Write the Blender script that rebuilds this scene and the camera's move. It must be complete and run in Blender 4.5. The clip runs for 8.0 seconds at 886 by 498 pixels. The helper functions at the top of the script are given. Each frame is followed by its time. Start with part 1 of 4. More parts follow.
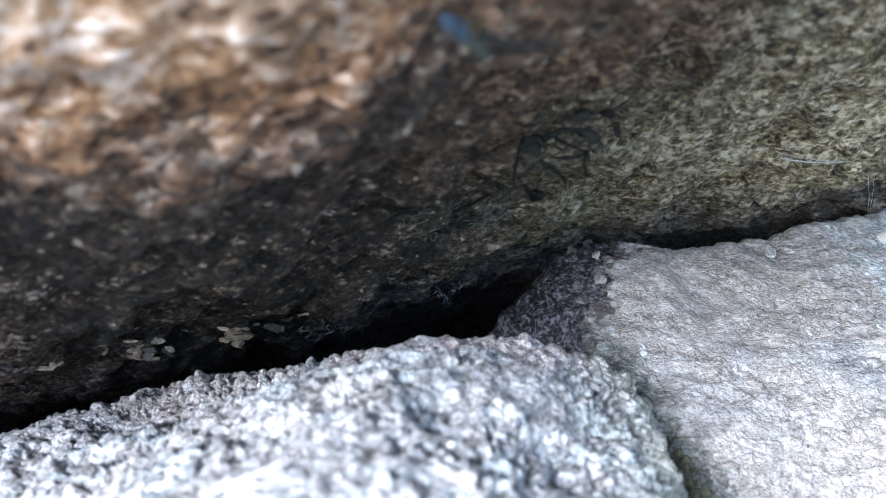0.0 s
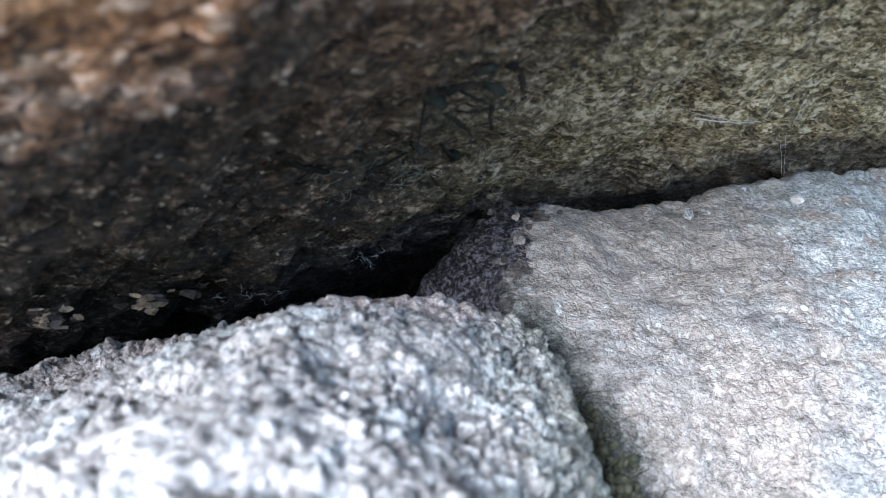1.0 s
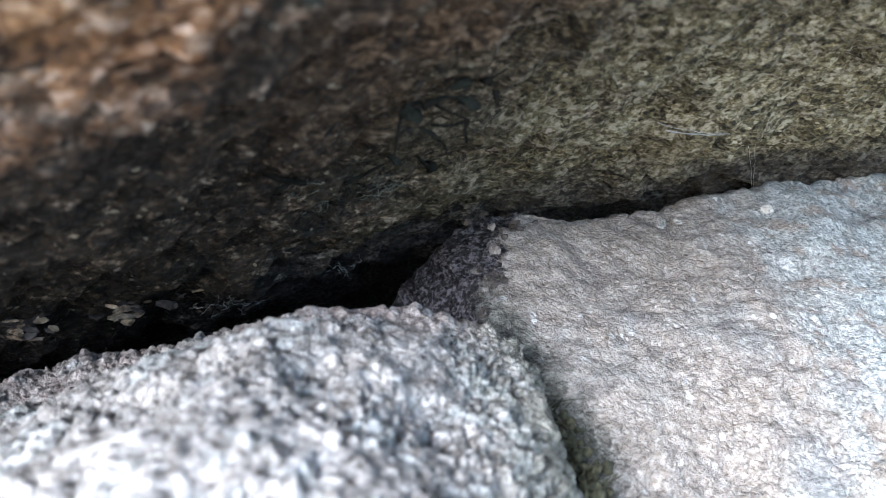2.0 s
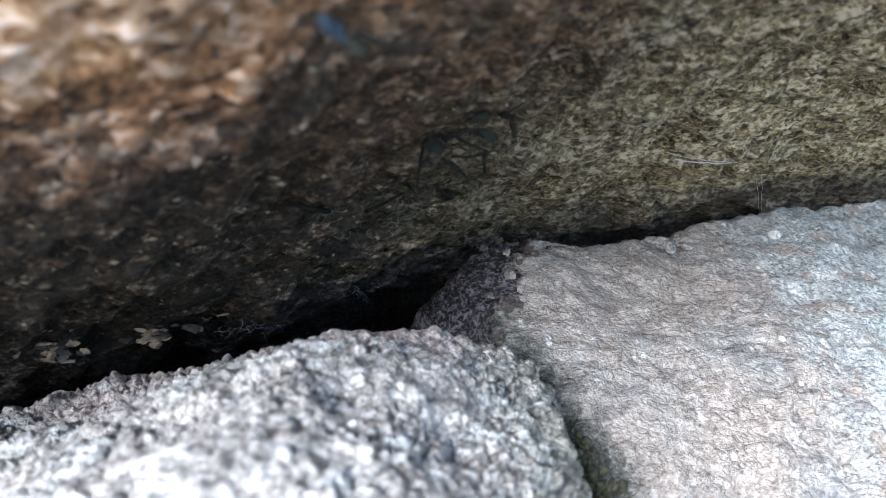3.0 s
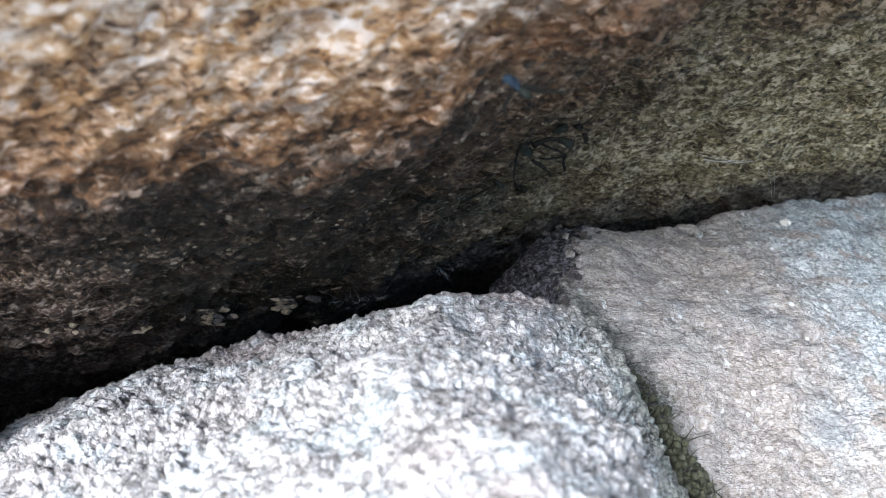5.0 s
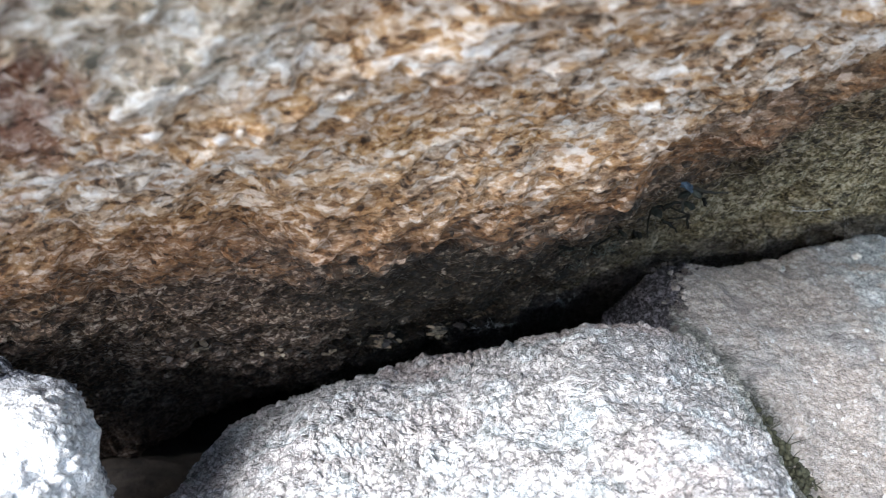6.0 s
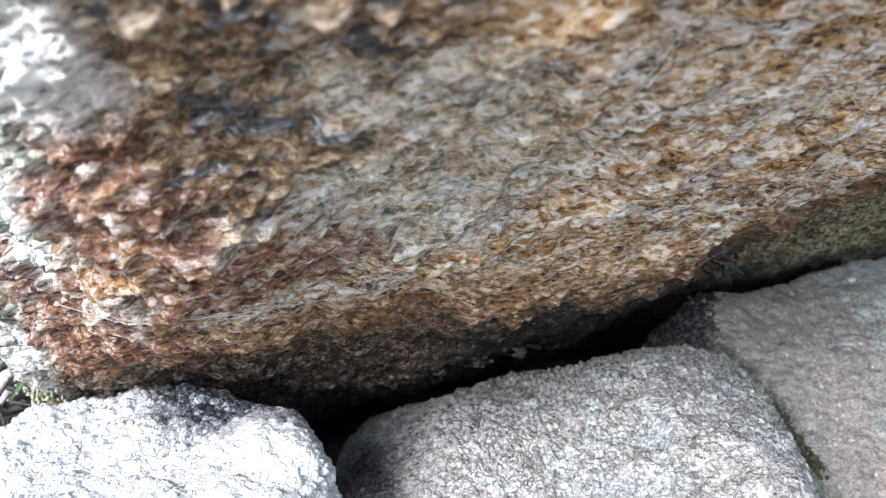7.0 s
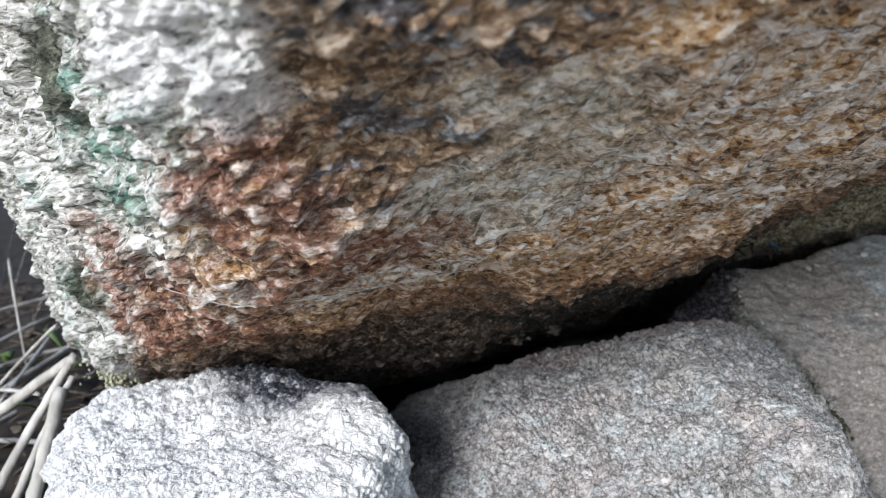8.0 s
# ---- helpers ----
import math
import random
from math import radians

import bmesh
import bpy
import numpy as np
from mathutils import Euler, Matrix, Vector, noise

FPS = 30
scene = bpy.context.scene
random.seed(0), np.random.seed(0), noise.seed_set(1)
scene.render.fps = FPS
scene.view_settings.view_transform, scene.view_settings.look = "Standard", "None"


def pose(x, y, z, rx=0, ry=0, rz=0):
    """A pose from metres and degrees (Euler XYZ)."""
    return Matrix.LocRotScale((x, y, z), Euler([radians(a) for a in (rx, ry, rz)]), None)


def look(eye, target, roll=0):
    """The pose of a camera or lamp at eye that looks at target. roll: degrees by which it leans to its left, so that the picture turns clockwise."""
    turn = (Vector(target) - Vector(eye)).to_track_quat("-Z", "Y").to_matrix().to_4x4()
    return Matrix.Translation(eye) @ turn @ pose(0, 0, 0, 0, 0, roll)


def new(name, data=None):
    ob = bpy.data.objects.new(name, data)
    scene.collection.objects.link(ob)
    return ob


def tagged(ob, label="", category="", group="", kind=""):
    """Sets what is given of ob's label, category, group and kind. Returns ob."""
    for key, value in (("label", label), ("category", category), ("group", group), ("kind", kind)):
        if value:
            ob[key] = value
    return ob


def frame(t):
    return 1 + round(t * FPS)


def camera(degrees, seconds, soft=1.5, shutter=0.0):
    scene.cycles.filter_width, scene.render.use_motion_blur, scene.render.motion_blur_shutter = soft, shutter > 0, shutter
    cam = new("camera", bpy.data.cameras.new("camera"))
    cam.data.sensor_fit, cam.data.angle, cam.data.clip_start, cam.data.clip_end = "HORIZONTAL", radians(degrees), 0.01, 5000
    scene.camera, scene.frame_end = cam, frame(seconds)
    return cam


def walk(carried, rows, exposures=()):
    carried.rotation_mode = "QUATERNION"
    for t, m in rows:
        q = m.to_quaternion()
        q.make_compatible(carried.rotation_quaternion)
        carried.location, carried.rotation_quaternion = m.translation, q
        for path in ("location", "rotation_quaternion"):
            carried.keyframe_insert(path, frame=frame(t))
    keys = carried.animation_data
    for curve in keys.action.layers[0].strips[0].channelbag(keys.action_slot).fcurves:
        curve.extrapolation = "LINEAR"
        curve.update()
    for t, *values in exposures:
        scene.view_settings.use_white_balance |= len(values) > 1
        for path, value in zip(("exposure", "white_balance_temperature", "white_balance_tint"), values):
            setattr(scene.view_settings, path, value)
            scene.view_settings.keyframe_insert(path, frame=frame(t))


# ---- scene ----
cam = camera(60.8, 8.0, soft=0.7)
PATH = [
    (0, (-0.0018, -0.0039, 0.2488), (0.0027, 0.4861, 0.1498), 0.08),
    (0.5, (0.0014, -0.0054, 0.2503), (0.0155, 0.4836, 0.1467), -0.30),
    (1, (0.0101, -0.0034, 0.2424), (0.0479, 0.4822, 0.1291), 0.32),
    (1.2, (0.0110, -0.0022, 0.2440), (0.0561, 0.4823, 0.1290), 0.35),
    (2.3, (0.0100, -0.0086, 0.2446), (0.0622, 0.4787, 0.1455), 0.50),
    (2.5, (0.0074, -0.0102, 0.2470), (0.0565, 0.4787, 0.1545), 0.34),
    (3, (0.0061, -0.0156, 0.2465), (0.0528, 0.4735, 0.1539), 0.32),
    (3.5, (0.0011, -0.0270, 0.2451), (0.0441, 0.4624, 0.1521), -0.25),
    (4, (-0.0115, -0.0448, 0.2468), (0.0244, 0.4448, 0.1520), -0.49),
    (4.2, (-0.0174, -0.0542, 0.2489), (0.0148, 0.4366, 0.1590), -1.04),
    (5.3, (-0.0416, -0.0985, 0.2531), (-0.0024, 0.3917, 0.1624), -0.10),
    (5.5, (-0.0534, -0.1073, 0.2639), (-0.0213, 0.3845, 0.1792), -0.89),
    (6, (-0.0926, -0.1577, 0.2823), (-0.0762, 0.3347, 0.1971), -1.00),
    (6.5, (-0.1319, -0.2196, 0.3151), (-0.1302, 0.2728, 0.2281), -1.32),
    (7, (-0.1576, -0.2632, 0.3441), (-0.1398, 0.2275, 0.2496), -2.47),
    (7.5, (-0.1790, -0.2819, 0.3448), (-0.1567, 0.2069, 0.2417), -3.40),
    (8, (-0.1972, -0.2885, 0.3509), (-0.1727, 0.1998, 0.2462), -3.45),
]
cam.data.dof.use_dof = True
cam.data.dof.focus_distance = 0.33
cam.data.dof.aperture_fstop = 13.5
walk(cam, [(t, look(eye, target, roll)) for t, eye, target, roll in PATH],
     exposures=[(0.0, 2.12, 5380, 11), (1.0, 1.84, 5580, 11), (2.5, 1.80, 5800, 11), (4.0, 1.82, 5800, 11), (5.5, 1.45, 5850, 11),
                (6.5, 1.36, 6000, 11), (7.0, 0.92, 5950, 10), (8.0, 0.28, 6100, 10)])

# ---- light: bright veiled daylight from the open side ----
SUN_FROM = Vector((-0.50, -0.77, 0.50)).normalized()
world = bpy.data.worlds.new("sky")
scene.world = world
world.use_nodes = True
wn = world.node_tree.nodes
sky = wn.new("ShaderNodeTexSky")
sky.sky_type, sky.sun_disc = "NISHITA", False
sky.sun_elevation = math.asin(SUN_FROM.z)
sky.sun_rotation = math.atan2(SUN_FROM.x, SUN_FROM.y)
world.node_tree.links.new(sky.outputs[0], wn["Background"].inputs[0])
wn["Background"].inputs[1].default_value = 0.15
sun = new("sun", bpy.data.lights.new("sun", "SUN"))
sun.data.energy, sun.data.angle, sun.data.color = 3.6, radians(24), (1.0, 0.985, 0.97)
sun.matrix_world = look(SUN_FROM * 5, (0, 0, 0))


# ---- noise on arrays ----
def hashed(i, j, k, seed):
    h = (i.astype(np.int64) * 73856093) ^ (j.astype(np.int64) * 19349663) ^ (k.astype(np.int64) * 83492791) ^ (seed * 2654435761)
    h = (h ^ (h >> 13)) * 1274126177 & 0xFFFFFFFF
    h = (h ^ (h >> 16)) * 2246822519 & 0xFFFFFFFF
    return ((h ^ (h >> 15)) & 0xFFFFFF) / float(0x1000000)


def value_noise(p, seed=0):
    """Smooth noise between -1 and 1 at the points p, one lattice cell a unit."""
    f = np.floor(p)
    w = p - f
    w = w * w * w * (w * (w * 6 - 15) + 10)
    f = f.astype(np.int64)
    out = np.zeros(len(p))
    for a in (0, 1):
        for b in (0, 1):
            for c in (0, 1):
                k = (w[:, 0] if a else 1 - w[:, 0]) * (w[:, 1] if b else 1 - w[:, 1]) * (w[:, 2] if c else 1 - w[:, 2])
                out += k * hashed(f[:, 0] + a, f[:, 1] + b, f[:, 2] + c, seed)
    return out * 2 - 1


def fractal(p, octaves=4, seed=0, fall=0.5):
    out, amp = np.zeros(len(p)), 1.0
    for o in range(octaves):
        out += amp * value_noise(p * 2.03 ** o + 17.3 * o, seed + o)
        amp *= fall
    return out


def grains(p, seed=0):
    """Distance to the nearest and the second nearest of scattered seeds, and the nearest seed's random number."""
    f = np.floor(p).astype(np.int64)
    near, second, mark = np.full(len(p), 9.0), np.full(len(p), 9.0), np.zeros(len(p))
    for a in (-1, 0, 1):
        for b in (-1, 0, 1):
            for c in (-1, 0, 1):
                i, j, k = f[:, 0] + a, f[:, 1] + b, f[:, 2] + c
                d = np.sqrt((i + hashed(i, j, k, seed) - p[:, 0]) ** 2 + (j + hashed(i, j, k, seed + 1) - p[:, 1]) ** 2
                            + (k + hashed(i, j, k, seed + 2) - p[:, 2]) ** 2)
                closer = d < near
                second = np.where(closer, near, np.minimum(second, d))
                mark = np.where(closer, hashed(i, j, k, seed + 3), mark)
                near = np.where(closer, d, near)
    return near, second, mark


# ---- mesh helpers ----
def mesh_from(name, verts, quads, material, smooth=True):
    me = bpy.data.meshes.new(name)
    verts, quads = np.asarray(verts, dtype=np.float32), np.asarray(quads, dtype=np.int32)
    n = quads.shape[1]
    me.vertices.add(len(verts))
    me.vertices.foreach_set("co", verts.ravel())
    me.loops.add(quads.size)
    me.loops.foreach_set("vertex_index", quads.ravel())
    me.polygons.add(len(quads))
    me.polygons.foreach_set("loop_start", np.arange(0, quads.size, n, dtype=np.int32))
    me.polygons.foreach_set("use_smooth", np.full(len(quads), smooth))
    me.update(calc_edges=True)
    me.validate()
    me.materials.append(material)
    return me


def part(name, me, parent, label=""):
    ob = new(name, me)
    ob.parent = parent
    ob.matrix_parent_inverse = parent.matrix_basis.inverted()
    if label:
        tagged(ob, label)
    return ob


def ticks(*runs):
    """Grid lines: runs of (from, to, step), joined end to end."""
    out = []
    for a, b, step in runs:
        n = max(1, int(round((b - a) / step)))
        out += [a + (b - a) * i / n for i in range(n)]
    return np.array(out + [runs[-1][1]])


def box_sheet(u, v, w, thin=()):
    """The six sides of a box with those grid lines: points and quads. Sides named in thin get every sixth line."""
    points, quads, base = [], [], 0
    for axis, sign in ((2, -1), (0, -1), (1, -1), (0, 1), (1, 1), (2, 1)):
        lines = [u, v, w]
        a, b = [i for i in range(3) if i != axis]
        la, lb = lines[a], lines[b]
        if (axis, sign) in thin:
            la, lb = np.append(la[:-1:6], la[-1]), np.append(lb[:-1:6], lb[-1])
        ga, gb = np.meshgrid(la, lb, indexing="ij")
        p = np.zeros((ga.size, 3))
        p[:, a], p[:, b], p[:, axis] = ga.ravel(), gb.ravel(), lines[axis][0 if sign < 0 else -1]
        idx = np.arange(ga.size).reshape(ga.shape) + base
        q = np.stack([idx[:-1, :-1], idx[1:, :-1], idx[1:, 1:], idx[:-1, 1:]], -1).reshape(-1, 4)
        if (sign > 0) == (axis == 1):
            q = q[:, ::-1]
        points.append(p), quads.append(q)
        base += ga.size
    points, quads = np.concatenate(points), np.concatenate(quads)
    keys = np.round(points * 1e6).astype(np.int64)
    _, first, where = np.unique(keys @ np.array((1, 4000003, 16000027000009 // 1000)), return_index=True, return_inverse=True)
    return points[first], where.reshape(-1)[quads]


def faceted(dirs, facets, sharp):
    """How far a stone with those facets (normal, distance from its heart) reaches along dirs, its edges rounded; and the normals there."""
    total, normals = np.zeros(len(dirs)), np.zeros((len(dirs), 3))
    for n, d in facets:
        k = np.maximum(dirs @ np.array(n) / d, 0) ** sharp
        total += k
        normals += k[:, None] * np.array(n) / d
    normals /= np.linalg.norm(normals, axis=1)[:, None]
    return total ** (-1.0 / sharp), normals


def facet(normal, through_point, heart):
    n = Vector(normal).normalized()
    return tuple(n), n.dot(Vector(through_point) - Vector(heart))


def rock(name, heart, facets, u, v, w, relief, material, sharp=14, turn=None, thin=((2, 1),)):
    """A stone: a box sheet drawn onto rounded facets, then roughened by relief(points, normals), in metres along the normal."""
    turn = turn or Matrix.Identity(3)
    r = np.array(turn)
    box, quads = box_sheet(u, v, w, thin)
    dirs = (box / np.linalg.norm(box, axis=1)[:, None]) @ r.T
    reach, normals = faceted(dirs, facets, sharp)
    p = np.array(heart) + dirs * reach[:, None]
    p = p + relief(p, normals)
    local = (p - np.array(heart)) @ r
    ob = new(name, mesh_from(name, local, quads, material))
    ob.matrix_world = Matrix.Translation(heart) @ turn.to_4x4()
    return ob


# the boulder's own axes: along the banding plane, into the crevice, up through the rock
HEART = (0.10, 0.25, 0.55)
UP = Vector((-0.191, 0.532, 1.0)).normalized()
ALONG = (Vector((1, 0, 0)) - UP * UP.x).normalized()
INTO = UP.cross(ALONG)
TURN_B = Matrix((ALONG, INTO, UP)).transposed()


def on_boulder(x, y, z):
    return tuple(TURN_B.transposed() @ (Vector((x, y, z)) - Vector(HEART)))


# ---- materials ----
class Shader:
    """A principled material with short ways to add nodes."""

    def __init__(self, name, roughness=0.8):
        self.mat = bpy.data.materials.new(name)
        self.mat.use_nodes = True
        self.tree = self.mat.node_tree
        self.out = self.tree.nodes["Principled BSDF"]
        self.out.inputs["Roughness"].default_value = roughness
        self.out.inputs["Specular IOR Level"].default_value = 0.35
        self.place = self.node("ShaderNodeTexCoord").outputs["Object"]

    def node(self, kind, **settings):
        n = self.tree.nodes.new(kind)
        for key, value in settings.items():
            if key in ("operation", "blend_type", "data_type", "feature", "noise_dimensions", "distance"):
                setattr(n, key, value)
        return n

    def put(self, socket, value):
        if hasattr(value, "links"):
            self.tree.links.new(value, socket)
        else:
            socket.default_value = value

    def mapped(self, scale, turn=(0, 0, 0), shift=(0, 0, 0)):
        n = self.node("ShaderNodeMapping")
        self.put(n.inputs["Vector"], self.place)
        n.inputs["Scale"].default_value = scale
        n.inputs["Rotation"].default_value = [radians(a) for a in turn]
        n.inputs["Location"].default_value = shift
        return n.outputs[0]

    def noise(self, scale, detail=4.0, rough=0.55, vector=None, warp=0.0):
        n = self.node("ShaderNodeTexNoise")
        self.put(n.inputs["Vector"], vector or self.place)
        n.inputs["Scale"].default_value, n.inputs["Detail"].default_value = scale, detail
        n.inputs["Roughness"].default_value, n.inputs["Distortion"].default_value = rough, warp
        return n.outputs["Fac"]

    def cells(self, scale, vector=None, feature="F1", output="Color"):
        n = self.node("ShaderNodeTexVoronoi", feature=feature)
        self.put(n.inputs["Vector"], vector or self.place)
        n.inputs["Scale"].default_value = scale
        return n.outputs[output]

    def grain(self, size, stretch=(1, 1, 1), turn=(0, 0, 0)):
        """Uneven crystals: two sizes of cells and fine noise, 0 to 1 with its middle at 0.5."""
        where = self.mapped(stretch, turn)
        a = self.single(self.cells(size, where))
        b = self.single(self.cells(size * 2.3, where), 1)
        c = self.noise(size * 1.7, 3, 0.6, where)
        mixed = self.math("ADD", self.math("MULTIPLY", a, 0.27), self.math("MULTIPLY", b, 0.33))
        return self.math("ADD", mixed, self.math("MULTIPLY", self.math("SUBTRACT", c, 0.30), 1.0))

    def warped(self, vector, scale, amount):
        """Coordinates pushed about by noise, so that cells lose their straight sides."""
        n = self.node("ShaderNodeTexNoise")
        self.put(n.inputs["Vector"], vector)
        n.inputs["Scale"].default_value, n.inputs["Detail"].default_value = scale, 3
        m = self.node("ShaderNodeVectorMath", operation="MULTIPLY_ADD")
        self.put(m.inputs[0], n.outputs["Color"])
        m.inputs[1].default_value = (amount,) * 3
        self.put(m.inputs[2], vector)
        return m.outputs[0]

    def scales(self, size, stretch, turn, warp=0.15, clumpy=0.8):
        """Grains along the banding: two random numbers a grain, a mixed tone about 0.5, and a height."""
        plain = self.mapped(stretch, turn)
        where = self.warped(plain, size * 1.3, warp / size)
        big = self.cells(size, where)
        a, b = self.single(big, 0), self.single(big, 1)
        small = self.single(self.cells(size * 2.1, where), 1)
        fine = self.noise(size * 1.5, 4, 0.65, plain)
        clump = self.noise(size * 0.30, 4, 0.60, plain)
        g = self.math("ADD", self.math("MULTIPLY", a, 0.24), self.math("MULTIPLY", small, 0.24))
        g = self.math("ADD", g, self.math("MULTIPLY", self.math("SUBTRACT", clump, 0.5), clumpy))
        g = self.math("ADD", g, self.math("SUBTRACT", self.math("MULTIPLY", fine, 1.0), 0.24))
        height = self.math("ADD", self.math("MULTIPLY", a, 0.5), self.math("MULTIPLY", b, 0.25))
        height = self.math("ADD", height, self.math("MULTIPLY", small, 0.35))
        height = self.math("ADD", height, self.math("MULTIPLY", clump, 1.5))
        return a, b, g, self.math("ADD", height, self.math("MULTIPLY", fine, 0.8))

    def edges(self, scale, width, vector=None):
        """The gaps between scattered grains: 1 in the gap, 0 on the grain."""
        n = self.node("ShaderNodeTexVoronoi", feature="DISTANCE_TO_EDGE")
        self.put(n.inputs["Vector"], vector or self.place)
        n.inputs["Scale"].default_value = scale
        return self.step(n.outputs["Distance"], width, width * 0.25)

    def cracks(self, scale, width=0.03, vector=None):
        """Thin winding lines: 1 on the line, 0 beside it."""
        n = self.noise(scale, 3, 0.5, vector, 0.4)
        return self.step(self.math("ABSOLUTE", self.math("SUBTRACT", n, 0.5)), width, 0.0)

    def ramp(self, fac, *stops):
        n = self.node("ShaderNodeValToRGB")
        self.put(n.inputs[0], fac)
        e = n.color_ramp.elements
        while len(e) < len(stops):
            e.new(0.5)
        for at, (pos, col) in zip(e, stops):
            at.position = pos
            at.color = (*col, 1) if hasattr(col, "__len__") else (col, col, col, 1)
        return n.outputs[0]

    def mix(self, fac, a, b, how="MIX"):
        n = self.node("ShaderNodeMix", data_type="RGBA", blend_type=how)
        self.put(n.inputs["Factor"], fac)
        for socket, value in ((n.inputs[6], a), (n.inputs[7], b)):
            self.put(socket, (*value, 1) if isinstance(value, tuple) else value)
        return n.outputs[2]

    def math(self, how, a, b=0.0):
        n = self.node("ShaderNodeMath", operation=how)
        self.put(n.inputs[0], a), self.put(n.inputs[1], b)
        return n.outputs[0]

    def axis(self, i):
        n = self.node("ShaderNodeSeparateXYZ")
        self.put(n.inputs[0], self.place)
        return n.outputs[i]

    def single(self, colour, i=0):
        n = self.node("ShaderNodeSeparateColor")
        self.put(n.inputs[0], colour)
        return n.outputs[i]

    def step(self, value, low, high):
        n = self.node("ShaderNodeMapRange")
        n.interpolation_type = "SMOOTHSTEP"
        self.put(n.inputs[0], value)
        n.inputs[1].default_value, n.inputs[2].default_value = low, high
        return n.outputs[0]

    def spot(self, centre, radius, ragged, scale=40.0):
        """A ragged round patch: 1 inside, 0 outside."""
        n = self.node("ShaderNodeVectorMath", operation="DISTANCE")
        self.put(n.inputs[0], self.place)
        n.inputs[1].default_value = centre
        d = self.math("ADD", n.outputs["Value"], self.math("MULTIPLY", self.math("SUBTRACT", self.noise(scale, 5), 0.5), ragged))
        return self.math("SUBTRACT", 1.0, self.step(d, radius * 0.6, radius))

    def glint(self, g, low=0.35, high=0.85):
        """Some crystals are smooth and catch the light."""
        n = self.node("ShaderNodeMapRange")
        self.put(n.inputs[0], g)
        n.inputs[1].default_value, n.inputs[2].default_value = 0.55, 0.75
        n.inputs[3].default_value, n.inputs[4].default_value = high, low
        self.put(self.out.inputs["Roughness"], n.outputs[0])

    def finish(self, colour, height=None, strength=0.5, distance=0.001):
        self.put(self.out.inputs["Base Color"], colour)
        if height is not None:
            n = self.node("ShaderNodeBump")
            self.put(n.inputs["Height"], height)
            n.inputs["Strength"].default_value, n.inputs["Distance"].default_value = strength, distance
            self.put(self.out.inputs["Normal"], n.outputs[0])
        return self.mat


def boulder_material():
    s = Shader("gneiss", 0.75)
    tilt = (0, 0, 22)
    along = s.mapped((0.6, 1.0, 1.0), tilt)
    streaky = s.mapped((0.30, 1.0, 0.8), tilt)
    _, cb, g, scaly = s.scales(350, (0.42, 1.0, 0.9), tilt)
    fine = s.single(s.cells(900, along))
    rust = s.ramp(g, (0.22, (0.05, 0.025, 0.012)), (0.34, (0.25, 0.128, 0.050)), (0.47, (0.46, 0.275, 0.125)), (0.58, (0.58, 0.395, 0.225)), (0.72, (0.80, 0.70, 0.60)))
    pale = s.ramp(g, (0.20, (0.085, 0.062, 0.044)), (0.34, (0.33, 0.262, 0.196)), (0.48, (0.56, 0.50, 0.435)), (0.62, (0.76, 0.74, 0.715)), (0.78, (0.92, 0.92, 0.92)))
    bands = s.math("ADD", s.math("MULTIPLY", s.noise(40, 5, 0.62, s.mapped((0.17, 1.0, 0.8), tilt)), 0.62), s.math("MULTIPLY", s.noise(105, 5, 0.66, s.mapped((0.40, 1.0, 0.8), tilt)), 0.38))
    bands = s.math("ADD", bands, s.math("MULTIPLY", s.math("SUBTRACT", cb, 0.5), 0.16))
    near_lip = s.step(s.math("ADD", s.axis(1), s.math("MULTIPLY", s.math("SUBTRACT", s.noise(18, 4), 0.5), 0.06)), 0.022, -0.018)
    base = s.mix(s.math("MULTIPLY", s.math("MULTIPLY", s.step(bands, 0.40, 0.61), 0.88), s.math("ADD", s.math("MULTIPLY", near_lip, 0.8), 0.2)), rust, pale)
    seams = s.math("MULTIPLY", s.step(s.noise(70, 5, 0.62, s.mapped((0.13, 1.0, 0.8), tilt)), 0.565, 0.63), s.step(s.noise(30, 4, 0.6, along), 0.40, 0.55))
    base = s.mix(s.math("MULTIPLY", seams, 0.72), base, s.ramp(g, (0.26, (0.07, 0.030, 0.012)), (0.42, (0.25, 0.120, 0.045)), (0.58, (0.42, 0.235, 0.105)), (0.74, (0.66, 0.52, 0.40))))
    wide = s.noise(11, 4, 0.6, streaky)
    base = s.mix(s.math("MULTIPLY", s.step(wide, 0.54, 0.68), 0.5), base, s.mix(0.5, (0.26, 0.130, 0.058), rust))
    base = s.mix(s.math("MULTIPLY", s.step(s.noise(120, 5, 0.65, along), 0.62, 0.70), 0.8), base, (0.035, 0.030, 0.030))
    flecks = s.step(s.noise(330, 3, 0.6, s.mapped((0.40, 1.0, 0.9), tilt)), 0.60, 0.68)
    base = s.mix(s.math("MULTIPLY", flecks, 0.7), base, (0.040, 0.026, 0.018))
    u, v, w = s.axis(0), s.axis(1), s.axis(2)
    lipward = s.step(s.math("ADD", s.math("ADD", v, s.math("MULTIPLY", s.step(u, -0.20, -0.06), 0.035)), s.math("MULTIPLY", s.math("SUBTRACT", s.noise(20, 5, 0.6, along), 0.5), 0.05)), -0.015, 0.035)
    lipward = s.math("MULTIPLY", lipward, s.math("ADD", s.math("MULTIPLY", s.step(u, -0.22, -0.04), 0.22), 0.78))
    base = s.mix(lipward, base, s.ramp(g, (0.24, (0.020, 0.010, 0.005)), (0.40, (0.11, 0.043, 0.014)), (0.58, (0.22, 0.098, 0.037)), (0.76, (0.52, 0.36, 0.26))))
